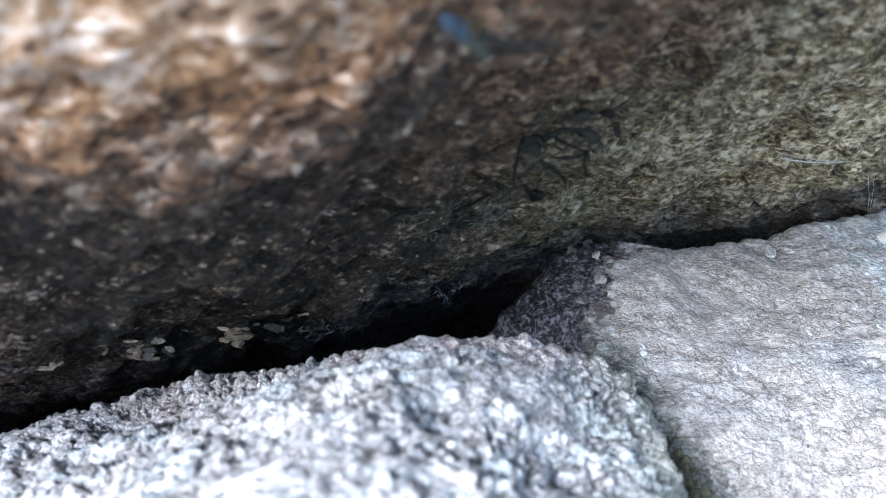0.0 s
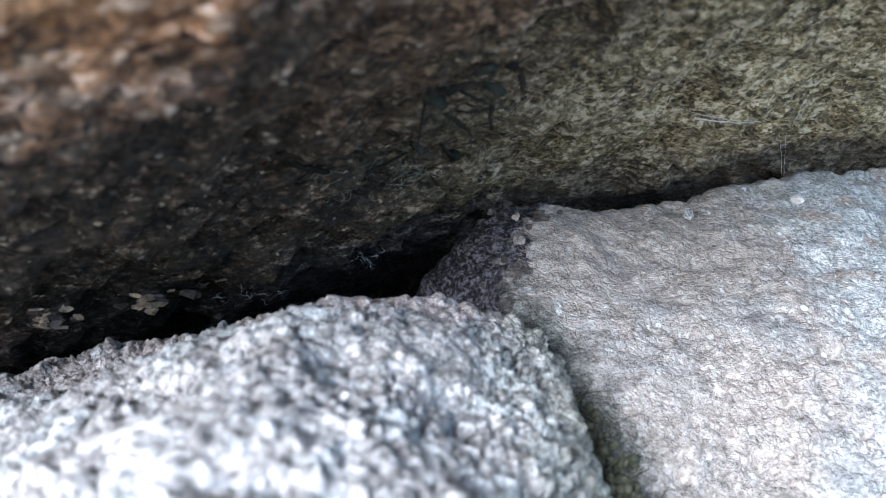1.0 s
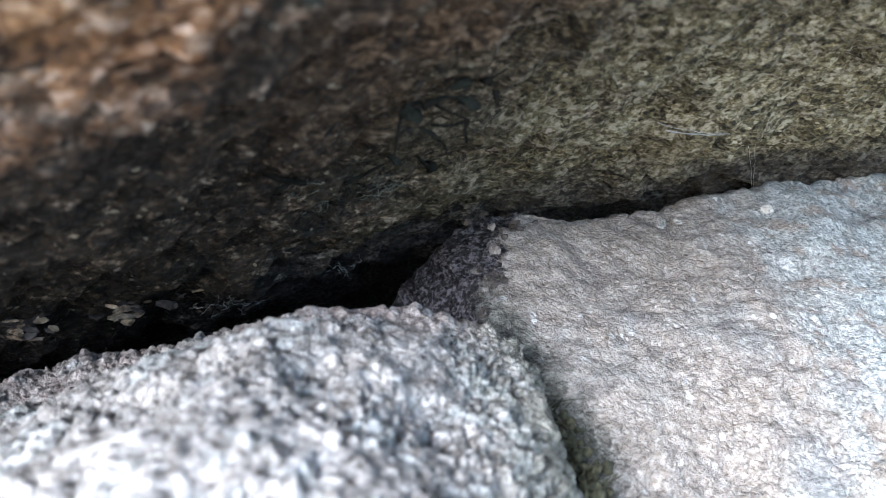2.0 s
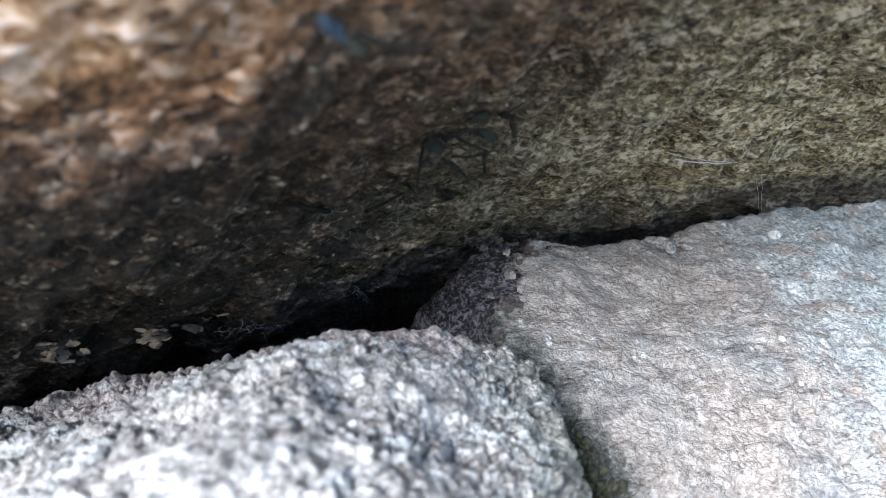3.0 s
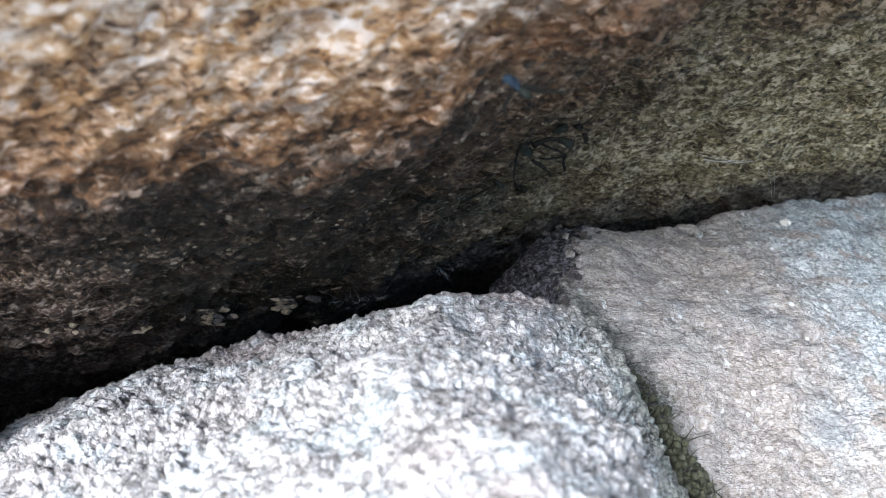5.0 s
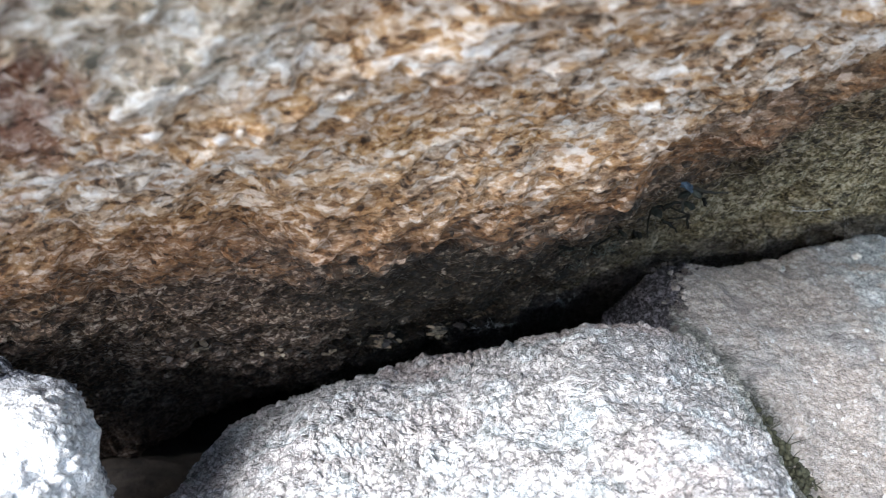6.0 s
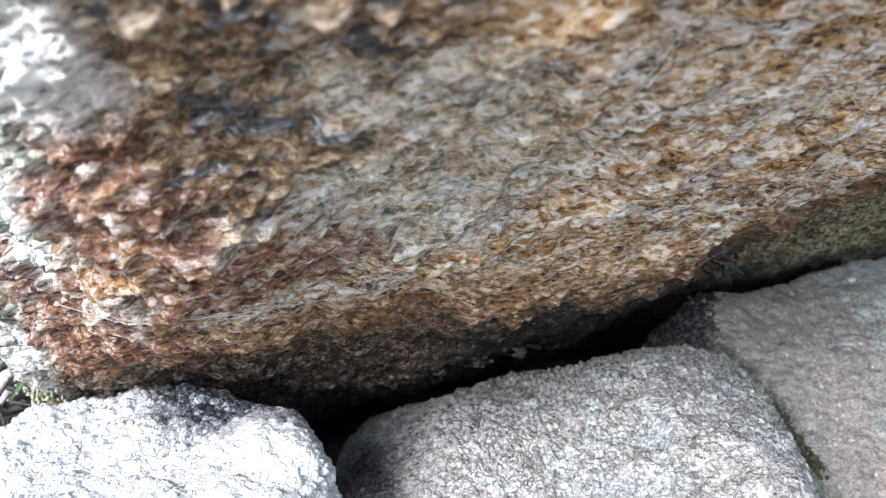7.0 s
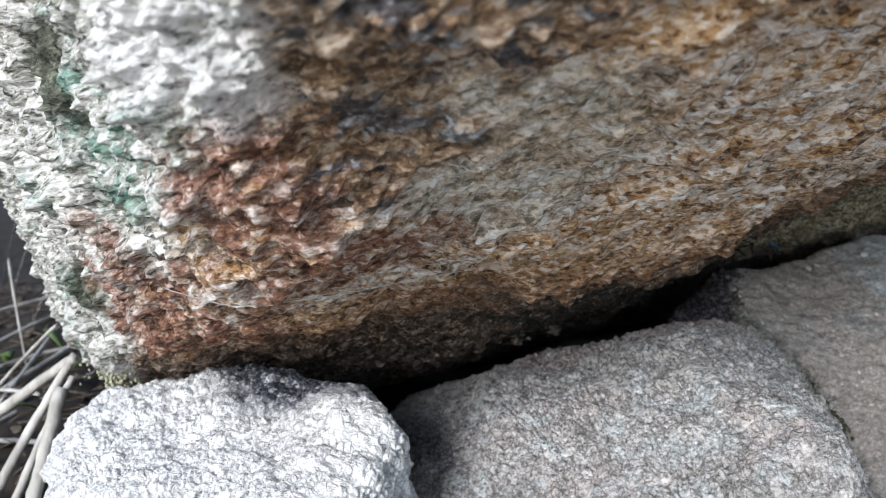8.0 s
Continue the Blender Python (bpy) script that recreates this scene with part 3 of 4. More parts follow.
def boulder_relief(p, n):
    out = np.zeros_like(p)
    facing_down = np.clip(-n[:, 2] * 2, 0, 1)
    for cx, cy, sx, sy, amp in BULGES:
        out[:, 2] += amp * facing_down * np.exp(-0.5 * ((p[:, 0] - cx) / sx) ** 2 - 0.5 * ((p[:, 1] - cy) / sy) ** 2)
    l = (p - np.array(HEART)) @ np.array(TURN_B)
    # a shallow step up behind the rusty lip
    lip = l[:, 1] + 0.05 * np.clip((l[:, 0] + 0.12) / 0.24, 0, 1) + 0.012 * fractal(l * 25, 3, 81)
    rise = np.clip((lip - 0.040) / 0.018, 0, 1)
    out[:, 2] += 0.009 * facing_down * rise * rise * (3 - 2 * rise) * np.clip((l[:, 0] + 0.22) / 0.08, 0, 1)
    c, s = math.cos(radians(24)), math.sin(radians(24))
    l = np.c_[l[:, 0] * c - l[:, 1] * s, l[:, 0] * s + l[:, 1] * c, l[:, 2]]
    d = 0.007 * fractal(l * 16, 4, 21)
    # layered steps along the banding
    s1 = l * np.array((9, 60, 50))
    q = 0.8 * fractal(s1, 2, 31)
    saw = q - np.floor(q)
    d += 0.0020 * np.minimum(saw, (1 - saw) * 4)
    inner = np.clip((lip - 0.03) / 0.05, 0, 1)
    d += 0.0042 * (1 - inner) * fractal(l * np.array((44, 120, 110)), 4, 41, 0.6)
    c, s = math.cos(radians(18)), math.sin(radians(18))
    k = np.c_[l[:, 0] * c + l[:, 1] * s, l[:, 1] * c - l[:, 0] * s, l[:, 2]]
    d += 0.0040 * inner * fractal(k * np.array((48, 135, 110)), 4, 43, 0.6)
    bent = l + 0.003 * np.c_[value_noise(l * 70, 91), value_noise(l * 70, 92), value_noise(l * 70, 93)]
    f1, f2, m = grains(bent * np.array((42, 105, 105)), 55)
    d += 0.0038 * (m - 0.5) * np.clip((f2 - f1) * 4, 0, 1) - 0.0010 * f1
    f1, f2, m = grains(l * np.array((130, 210, 210)), 51)
    d += 0.0027 * (m - 0.5) * np.clip((f2 - f1) * 4, 0, 1) - 0.0016 * f1
    # coarser and more pitted at the weathered end
    weathered = 1 / (1 + np.exp((p[:, 0] + 0.62 * (p[:, 1] - 0.05) + 0.275) / 0.02))
    f1, f2, m = grains(l * 95, 61)
    d += weathered * (0.0028 * (m - 0.5) * np.clip((f2 - f1) * 3, 0, 1) + 0.0042 * fractal(l * 45, 5, 71, 0.6))
    return out + n * d[:, None]


def build_boulder():
    facets = [facet((0.191, -0.532, -1.0), (0.0, 0.0, 0.339), HEART),
              facet((-0.74, -0.61, -0.29), (-0.257, -0.058, 0.330), HEART),
              facet((-1.0, 0.15, -0.10), (-0.470, 0.2, 0.25), HEART),
              facet((0.0, -0.97, -0.1), (0.0, -0.19, 0.45), HEART),
              facet((0.05, -0.35, 0.93), (0.0, 0.1, 0.72), HEART),
              facet((0.0, 0.98, 0.15), (0.0, 0.95, 0.4), HEART),
              facet((1.0, 0.0, 0.1), (0.75, 0.2, 0.4), HEART),
              facet((0.0, 0.10, -1.0), (0.0, 0.5, 0.035), HEART)]
    d = facets[0][1]
    u = ticks((-0.58, -0.55, 0.003), (-0.55, 0.22, 0.0011), (0.22, 0.34, 0.003), (0.34, 0.62, 0.03))
    v = ticks((-0.42, -0.26, 0.012), (-0.26, 0.30, 0.0011), (0.30, 0.45, 0.008), (0.45, 0.62, 0.03))
    w = ticks((-d, -d + 0.20, 0.0018), (-d + 0.20, 0.24, 0.012))
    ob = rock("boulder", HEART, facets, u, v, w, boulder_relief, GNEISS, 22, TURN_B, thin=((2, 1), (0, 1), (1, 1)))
    return tagged(ob, "huge overhanging rust-brown banded gneiss boulder with a grey lichened end", "boulder")


boulder = build_boulder()


# ---- the three stones under it ----
def granite_relief(size, amp, seed, lumps=0.004):
    """Rounded grains with dark gaps between them, in irregular clumps."""
    def relief(p, n):
        bent = p + 0.0018 * np.c_[value_noise(p * 150, seed), value_noise(p * 150, seed + 1), value_noise(p * 150, seed + 2)]
        f1, f2, m = grains(bent * size, seed)
        loose = np.clip(0.55 + 0.9 * fractal(p * 45, 3, seed + 31), 0.15, 1.3)
        d = amp * 0.8 * (m - 0.5) - amp * 0.9 * loose * np.clip(1 - (f2 - f1) * 3.2, 0, 1) - amp * 0.5 * f1 * f1
        f1, f2, m = grains(bent * size * 0.40, seed + 7)
        d += amp * 1.0 * (m - 0.5) * np.clip((f2 - f1) * 3, 0, 1) - amp * 0.8 * loose * np.clip(1 - (f2 - f1) * 4, 0, 1)
        d += lumps * fractal(p * 22, 3, seed + 11) + lumps * 0.40 * fractal(p * 80, 4, seed + 15, 0.6)
        d -= amp * 2.6 * np.clip(fractal(p * 75, 2, seed + 19) - 0.50, 0, 1)
        d -= amp * 3.0 * np.clip(fractal(p * 38, 2, seed + 23) - 0.45, 0, 1)
        return n * (d + amp * 0.4)[:, None]
    return relief


def crusted_relief(p, n):
    d = 0.0045 * fractal(p * 22, 3, 111) + 0.0014 * fractal(p * np.array((70, 130, 130)), 4, 121, 0.6)
    f1, f2, m = grains(p * np.array((170, 260, 260)), 131)
    d += 0.0011 * (m - 0.5) * np.clip((f2 - f1) * 3, 0, 1) - 0.0008 * np.clip(1 - (f2 - f1) * 4, 0, 1)
    d -= 0.0035 * np.clip(fractal(p * 60, 3, 141) - 0.55, 0, 1)
    # crumbling shoulder above the dark side
    side = 0.44 * (p[:, 1] - 0.27) - (p[:, 0] - 0.21)
    d += np.clip((side - 0.150) / 0.012, 0, 1) * np.clip((p[:, 1] - 0.29) / 0.03, 0, 1) * 0.0075 * fractal(p * 100, 4, 151, 0.65)
    out = n * d[:, None]
    # the raised corner over the dark side
    out[:, 2] += 0.012 * np.clip(n[:, 2] * 1.5, 0, 1) * np.exp(-0.5 * ((p[:, 0] - 0.073) / 0.020) ** 2 - 0.5 * ((p[:, 1] - 0.303) / 0.020) ** 2)
    return out


def build_middle():
    h = (-0.03, 0.155, 0.085)
    facets = [((-0.300, 0.072, 0.951), 0.0887), ((-0.257, 0.264, 0.929), 0.1001), ((-0.393, -0.379, 0.838), 0.1004),
              ((0.330, -0.044, 0.943), 0.0982), ((0.934, -0.004, 0.357), 0.1099), ((0.851, -0.306, 0.426), 0.1063),
              ((-0.251, 0.266, 0.931), 0.0989), ((0.070, 0.896, 0.438), 0.1766), ((0.210, 0.821, 0.531), 0.1284),
              ((-0.900, 0.078, 0.429), 0.1774), ((-0.049, -0.978, 0.202), 0.1391), ((0.0, 0.0, -1.0), 0.0700)]
    a = ticks((-0.19, 0.15, 0.0009))
    ob = rock("cobble", h, facets, a, ticks((-0.13, 0.14, 0.0009)), ticks((-0.07, -0.02, 0.006), (-0.02, 0.1, 0.0012)),
              granite_relief(240, 0.0021, 201, 0.004), GRANITE, 24, thin=((2, -1),))
    return tagged(ob, "rounded pale grey granite cobble wedged under the boulder", "stone", "stones under the boulder")


def build_right():
    h = (0.21, 0.27, 0.08)
    facets = [((0.111, -0.417, 0.902), 0.0626), ((0.168, -0.777, 0.607), 0.0524), ((-0.420, 0.005, 0.908), 0.1676),
              ((-0.896, -0.444, -0.029), 0.1446), ((-0.967, -0.123, 0.221), 0.1898), ((-0.005, -0.171, 0.985), 0.1042),
              ((-0.339, 0.768, 0.543), 0.1295), ((0.989, 0.0, 0.148), 0.2898), ((0.0, -0.995, 0.103), 0.1561), ((0.0, 0.0, -1.0), 0.0650)]
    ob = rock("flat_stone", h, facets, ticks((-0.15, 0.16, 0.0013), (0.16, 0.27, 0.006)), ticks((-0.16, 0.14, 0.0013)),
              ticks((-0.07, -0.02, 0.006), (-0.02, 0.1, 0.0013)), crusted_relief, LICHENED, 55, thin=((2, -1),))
    return tagged(ob, "flat ash-grey stone crusted with lichen, its side painted dark as shade, touching the boulder", "stone", "stones under the boulder")


def build_left():
    h = (-0.297, 0.09, 0.095)
    facets = [((-0.177, -0.241, 0.954), 0.0767), ((0.003, 0.966, 0.258), 0.1111), ((0.879, 0.455, 0.142), 0.0940),
              ((0.896, -0.417, 0.151), 0.1028), ((-0.377, 0.068, 0.924), 0.1344), ((-0.975, -0.218, -0.041), 0.1055),
              ((0.0, -0.979, 0.202), 0.0854), ((0.542, 0.576, 0.612), 0.1155), ((0.0, 0.0, -1.0), 0.0750)]
    ob = rock("white_stone", h, facets, ticks((-0.11, 0.11, 0.0009)), ticks((-0.09, 0.09, 0.0009)),
              ticks((-0.07, -0.02, 0.006), (-0.02, 0.09, 0.0011)), granite_relief(230, 0.0017, 301, 0.0045), WHITE_STONE, 10, thin=((2, -1),))
    return tagged(ob, "bleached white granite stone with a sooty crown beside the twigs", "stone", "stones under the boulder")


cobble, flat_stone, white_stone = build_middle(), build_right(), build_left()


# ---- small things ----
def tube(path, radius, sides=8, seed=0, taper=0.6, wobble=0.15):
    """A closed, slightly knobbly rod along the points of path."""
    rng = random.Random(seed)
    pts = [Vector(p) for p in path]
    verts, quads = [], []
    for i, p in enumerate(pts):
        d = (pts[min(i + 1, len(pts) - 1)] - pts[max(i - 1, 0)]).normalized()
        a = d.orthogonal().normalized()
        b = d.cross(a)
        r = radius * (1 - (1 - taper) * i / (len(pts) - 1)) * (1 + rng.uniform(-wobble, wobble))
        for k in range(sides):
            t = 2 * math.pi * k / sides
            verts.append(p + (a * math.cos(t) + b * math.sin(t)) * r * (1 + rng.uniform(-wobble, wobble) * 0.5))
    for i in range(len(pts) - 1):
        for k in range(sides):
            m = (k + 1) % sides
            quads.append((i * sides + k, i * sides + m, (i + 1) * sides + m, (i + 1) * sides + k))
    for base, flip in ((0, True), ((len(pts) - 1) * sides, False)):
        verts.append(pts[0] if flip else pts[-1])
        c = len(verts) - 1
        for k in range(0, sides, 2):
            ring = (base + k, base + (k + 1) % sides, base + (k + 2) % sides, c)
            quads.append(ring[::-1] if flip else ring)
    return verts, quads


def arc(start, end, sag, n=12, seed=0, jitter=0.0):
    """Points from start to end, bent by sag."""
    rng = random.Random(seed)
    a, b, s = Vector(start), Vector(end), Vector(sag)
    out = []
    for i in range(n + 1):
        t = i / n
        p = a.lerp(b, t) + s * (4 * t * (1 - t))
        out.append(p + Vector([rng.uniform(-jitter, jitter) for _ in range(3)]))
    return out


def joined(name, pieces, material, smooth=True):
    verts, quads = [], []
    for v, q in pieces:
        base = len(verts)
        verts += [tuple(c) for c in v]
        quads += [tuple(i + base for i in f) for f in q]
    return mesh_from(name, verts, quads, material, smooth)


def lumpy(centre, size, seed, n=6, amount=0.25):
    """A small angular pebble, n bands high."""
    verts, quads, m = [], [], 2 * n
    for i in range(n + 1):
        a = math.pi * (0.02 + 0.96 * i / n)
        verts += [(math.sin(a) * math.cos(2 * math.pi * k / m), math.sin(a) * math.sin(2 * math.pi * k / m), math.cos(a)) for k in range(m)]
    for i in range(n):
        quads += [(i * m + k, (i + 1) * m + k, (i + 1) * m + (k + 1) % m, i * m + (k + 1) % m) for k in range(m)]
    d = np.array(verts)
    p = d * (1 + amount * value_noise(d * 1.7 + seed * 3.1, seed))[:, None]
    return p * np.array(size) + np.array(centre), quads


def plate(centre, size, thick, lean, seed):
    """A thin split flake with a broken outline."""
    rng = random.Random(seed)
    m = Matrix.Translation(centre) @ Euler([radians(a) for a in lean]).to_matrix().to_4x4()
    n = 8
    rim = [(math.cos(2 * math.pi * i / n) * size[0] * rng.uniform(0.45, 1.2), math.sin(2 * math.pi * i / n) * size[1] * rng.uniform(0.45, 1.2)) for i in range(n)]
    verts, quads = [], []
    for z, k in ((-0.5, 0.95), (-0.3, 1.0), (0.3, 1.0), (0.5, 0.96)):
        verts += [m @ Vector((x * k, y * k, z * thick + rng.uniform(-0.2, 0.2) * thick)) for x, y in rim]
    for r in range(3):
        for i in range(n):
            j = (i + 1) % n
            quads.append((r * n + i, r * n + j, (r + 1) * n + j, (r + 1) * n + i))
    for base, flip in ((0, True), (3 * n, False)):
        for i in range(1, n - 2, 2):
            f = (base, base + i, base + i + 1, base + i + 2)
            quads.append(f[::-1] if flip else f)
    return verts, quads


def flakes_on_boulder():
    """Stacks of thin layers splitting off the dark underside: (place, spread, layers, share of pale ones)."""
    rng = random.Random(5)
    stacks = (((-0.115, 0.276, 0.1535), 0.0042, 24, 0.6), ((-0.082, 0.289, 0.1555), 0.0046, 22, 0.5), ((-0.143, 0.268, 0.154), 0.009, 10, 0.3),
              ((-0.170, 0.251, 0.158), 0.011, 12, 0.35), ((-0.205, 0.230, 0.166), 0.012, 10, 0.3), ((-0.062, 0.296, 0.158), 0.006, 6, 0.1))
    k = 0
    for (x, y, z), spread, count, pale in stacks:
        swing, dip = rng.uniform(-12, 18), rng.uniform(16, 40)
        for i in range(count):
            k += 1
            side = rng.gauss(0, spread)
            at = (x + side, y + 0.4 * side + rng.uniform(-0.004, 0.002), z + 0.008 * (i / count - 0.5) + rng.gauss(0, 0.0006))
            v, q = plate(at, (rng.uniform(0.0014, 0.0044), rng.uniform(0.0010, 0.0022)), rng.uniform(0.0003, 0.0008),
                         (dip + rng.uniform(-38, 30), rng.uniform(-28, 28), swing + rng.uniform(-45, 45)), k)
            part("flake", joined("flake", [(v, q)], FLAKE if rng.random() < pale else DARK_FLAKE, False), boulder, "thin rock flake splitting off the underside")
    clump = []
    for i in range(170):
        a, r = rng.uniform(0, 6.28), abs(rng.gauss(0, 0.011))
        x, z = -0.391 + r * math.cos(a), 0.178 + r * math.sin(a) * 0.8
        clump.append(lumpy((x, 0.183 + rng.uniform(-0.004, 0.004) + (x + 0.391) * -0.5, z), [rng.uniform(0.0005, 0.0014)] * 3, i, 3, 0.6))
    part("lichen_clump", joined("lichen_clump", clump, YELLOW_MOSS), boulder, "yellow-green lichen clump")


QUARTZ = plain_rough("quartz", (0.50, 0.48, 0.44), (0.72, 0.71, 0.69), 200, 0.4)
flakes_on_boulder()


def moss_line(name, a, b, bow, spread, count, seed, height, label):
    """A strip of moss and dead grass bits in the joint between two stones."""
    rng = random.Random(seed)
    bits = []
    for i in range(count):
        t = rng.random()
        p = Vector(a).lerp(Vector(b), t) + Vector(bow) * (4 * t * (1 - t)) + Vector([rng.gauss(0, spread) for _ in range(2)] + [rng.gauss(0, spread * 0.4)])
        if i % 3:
            bits.append(lumpy(p, [rng.uniform(0.0008, 0.0022)] * 3, i, 3, 0.5))
        else:
            tip = p + Vector((rng.gauss(0, 0.004), rng.gauss(0, 0.004), rng.uniform(0.3, 1.0) * height))
            bits.append(tube(arc(p, tip, (rng.gauss(0, 0.001), rng.gauss(0, 0.001), 0), 3), 0.00035, 4, i, 0.3))
    return tagged(part(name, joined(name, bits, MOSS), cobble, label), kind="stuff")


moss_line("moss", (0.067, 0.220, 0.140), (0.083, 0.158, 0.110), (0.002, 0, 0), 0.0032, 420, 3, 0.006, "dull green moss in the joint between two stones")


def top_of(stone, x, y):
    """Height of a stone's upper surface there."""
    co = np.empty(len(stone.data.vertices) * 3, dtype=np.float32)
    stone.data.vertices.foreach_get("co", co)
    co = co.reshape(-1, 3) + np.array(stone.matrix_world.translation)
    d = np.hypot(co[:, 0] - x, co[:, 1] - y) + np.where(co[:, 2] < stone.matrix_world.translation.z, 1.0, 0.0)
    return float(co[np.argsort(d)[:4], 2].max())


def chip(name, stone, x, y, size, seed, material, label):
    v, q = lumpy((0, 0, 0), size, seed, 5, 0.55)
    ob = new(name, joined(name, [(v, q)], material, False))
    ob.matrix_world = Matrix.Translation((x, y, top_of(stone, x, y) + size[2] * 0.6)) @ pose(0, 0, 0, 0, 0, seed * 37)
    return tagged(ob, label, "stone chip")


chip("stone_chip", flat_stone, 0.1450, 0.3195, (0.0026, 0.0022, 0.0024), 2, LICHENED, "small grey stone chip lying on the flat stone")
chip("stone_chip", flat_stone, 0.1545, 0.3230, (0.0022, 0.0017, 0.0014), 4, LICHENED, "small grey stone chip lying on the flat stone")
chip("stone_chip", flat_stone, 0.206, 0.338, (0.0030, 0.0022, 0.0020), 5, QUARTZ, "white quartz chip lying on the flat stone")
chip("stone_splinter", cobble, -0.035, 0.128, (0.0065, 0.0012, 0.0011), 1, QUARTZ, "thin white stone splinter lying on the granite cobble")


def crumbling_edge():
    """Loose grains along the broken shoulder of the flat stone, above its dark side."""
    rng = random.Random(31)
    for i in range(46):
        y = rng.uniform(0.238, 0.318)
        x = 0.060 + 0.44 * (y - 0.27) + rng.gauss(-0.001, 0.0035) + (rng.uniform(-0.022, 0.0) if y > 0.298 else 0.0)
        size = [rng.uniform(0.0008, 0.0026) * k for k in (1.2, 1.0, 0.8)]
        v, q = lumpy((0, 0, 0), size, 300 + i, 4, 0.6)
        m = Matrix.Translation((x, y, top_of(flat_stone, x, y) + size[2] * 0.3)) @ pose(0, 0, 0, rng.uniform(-30, 30), rng.uniform(-30, 30), rng.uniform(0, 360))
        part("crumb", joined("crumb", [([m @ Vector(c) for c in v], q)], (DARK_FLAKE, DARK_FLAKE, CRUMB)[i % 3], False), flat_stone)


CRUMB = plain_rough("stone_crumb", (0.12, 0.108, 0.100), (0.42, 0.385, 0.36), 420, 0.85)
crumbling_edge()


def cobweb(threads, label):
    ob = tagged(new("cobweb"), label, "cobweb")
    ob.matrix_world = Matrix.Translation(threads[0][0])
    for i, (a, b, sag, r) in enumerate(threads):
        part("thread", joined("thread", [tube(arc(a, b, sag, 10, i, 0.0003), r, 5, i, 0.9)], SILK), ob)
    return ob


cobweb([((0.1205, 0.262, 0.2275), (0.1585, 0.288, 0.2245), (0, -0.001, -0.001), 0.00022),
        ((0.118, 0.263, 0.230), (0.150, 0.278, 0.2255), (0, 0, -0.001), 0.0001),
        ((0.170, 0.297, 0.224), (0.198, 0.340, 0.194), (0.001, 0, -0.002), 0.00009),
        ((0.176, 0.300, 0.223), (0.199, 0.340, 0.194), (0, 0, -0.001), 0.00007)], "torn white cobweb strung from the boulder to the flat stone")
cobweb([((-0.302, 0.034, 0.2730), (-0.272, 0.028, 0.2640), (0, 0, -0.0005), 0.00020),
        ((-0.272, 0.028, 0.2640), (-0.205, 0.040, 0.2660), (0, 0, -0.001), 0.00024),
        ((-0.272, 0.028, 0.2640), (-0.160, 0.046, 0.2700), (0, 0, -0.001), 0.00012)], "long spider thread hanging under the rusty boulder")


def tangle(at, size, count, seed, label):
    rng = random.Random(seed)
    ob = tagged(new("cobweb_tangle"), label, "cobweb")
    ob.matrix_world = Matrix.Translation(at)
    for i in range(count):
        p = Vector(at) + Vector((rng.gauss(0, size), rng.gauss(0, size * 0.4), rng.gauss(0, size * 0.4)))
        path, d = [p], Vector([rng.gauss(0, 1), rng.gauss(0, 0.5), rng.gauss(0, 0.7)]).normalized()
        for k in range(9):
            d = (d + Vector([rng.gauss(0, 0.55) for _ in range(3)])).normalized()
            path.append(path[-1] + d * size * 0.16)
        part("thread", joined("thread", [tube(path, 0.00012, 4, i, 0.7)], SILK), ob)


tangle((-0.040, 0.310, 0.1505), 0.0045, 15, 1, "grey tangle of old cobweb in the crevice")
tangle((-0.053, 0.300, 0.1530), 0.0035, 8, 2, "grey tangle of old cobweb in the crevice")
tangle((0.000, 0.325, 0.1625), 0.0045, 12, 3, "grey tangle of old cobweb in the crevice")


# ---- dark scraps caught in old web on the underside ----
DARK_STEM = plain_rough("rotten_stem", (0.004, 0.005, 0.005), (0.022, 0.022, 0.019), 300, 0.95, gloss=0.08)
DULL_LEAF = plain_rough("rotten_leaf", (0.008, 0.011, 0.010), (0.030, 0.034, 0.028), 400, 0.9, gloss=0.15)
BLUE_SCRAP = plain_rough("blue_scrap", (0.007, 0.012, 0.020), (0.032, 0.056, 0.085), 600, 0.8, gloss=0.2)
PALE_SCRAP = plain_rough("pale_scrap", (0.05, 0.06, 0.055), (0.17, 0.19, 0.17), 360, 0.8, gloss=0.2)
bpy.context.view_layer.update()


def under(x, y, drop):
    """A point that far below the boulder's underside."""
    inv = boulder.matrix_world.inverted()
    ok, at, n, i = boulder.ray_cast(inv @ Vector((x, y, 0.05)), inv.to_3x3() @ Vector((0, 0, 1)))
    return boulder.matrix_world @ at - Vector((0, 0, drop))


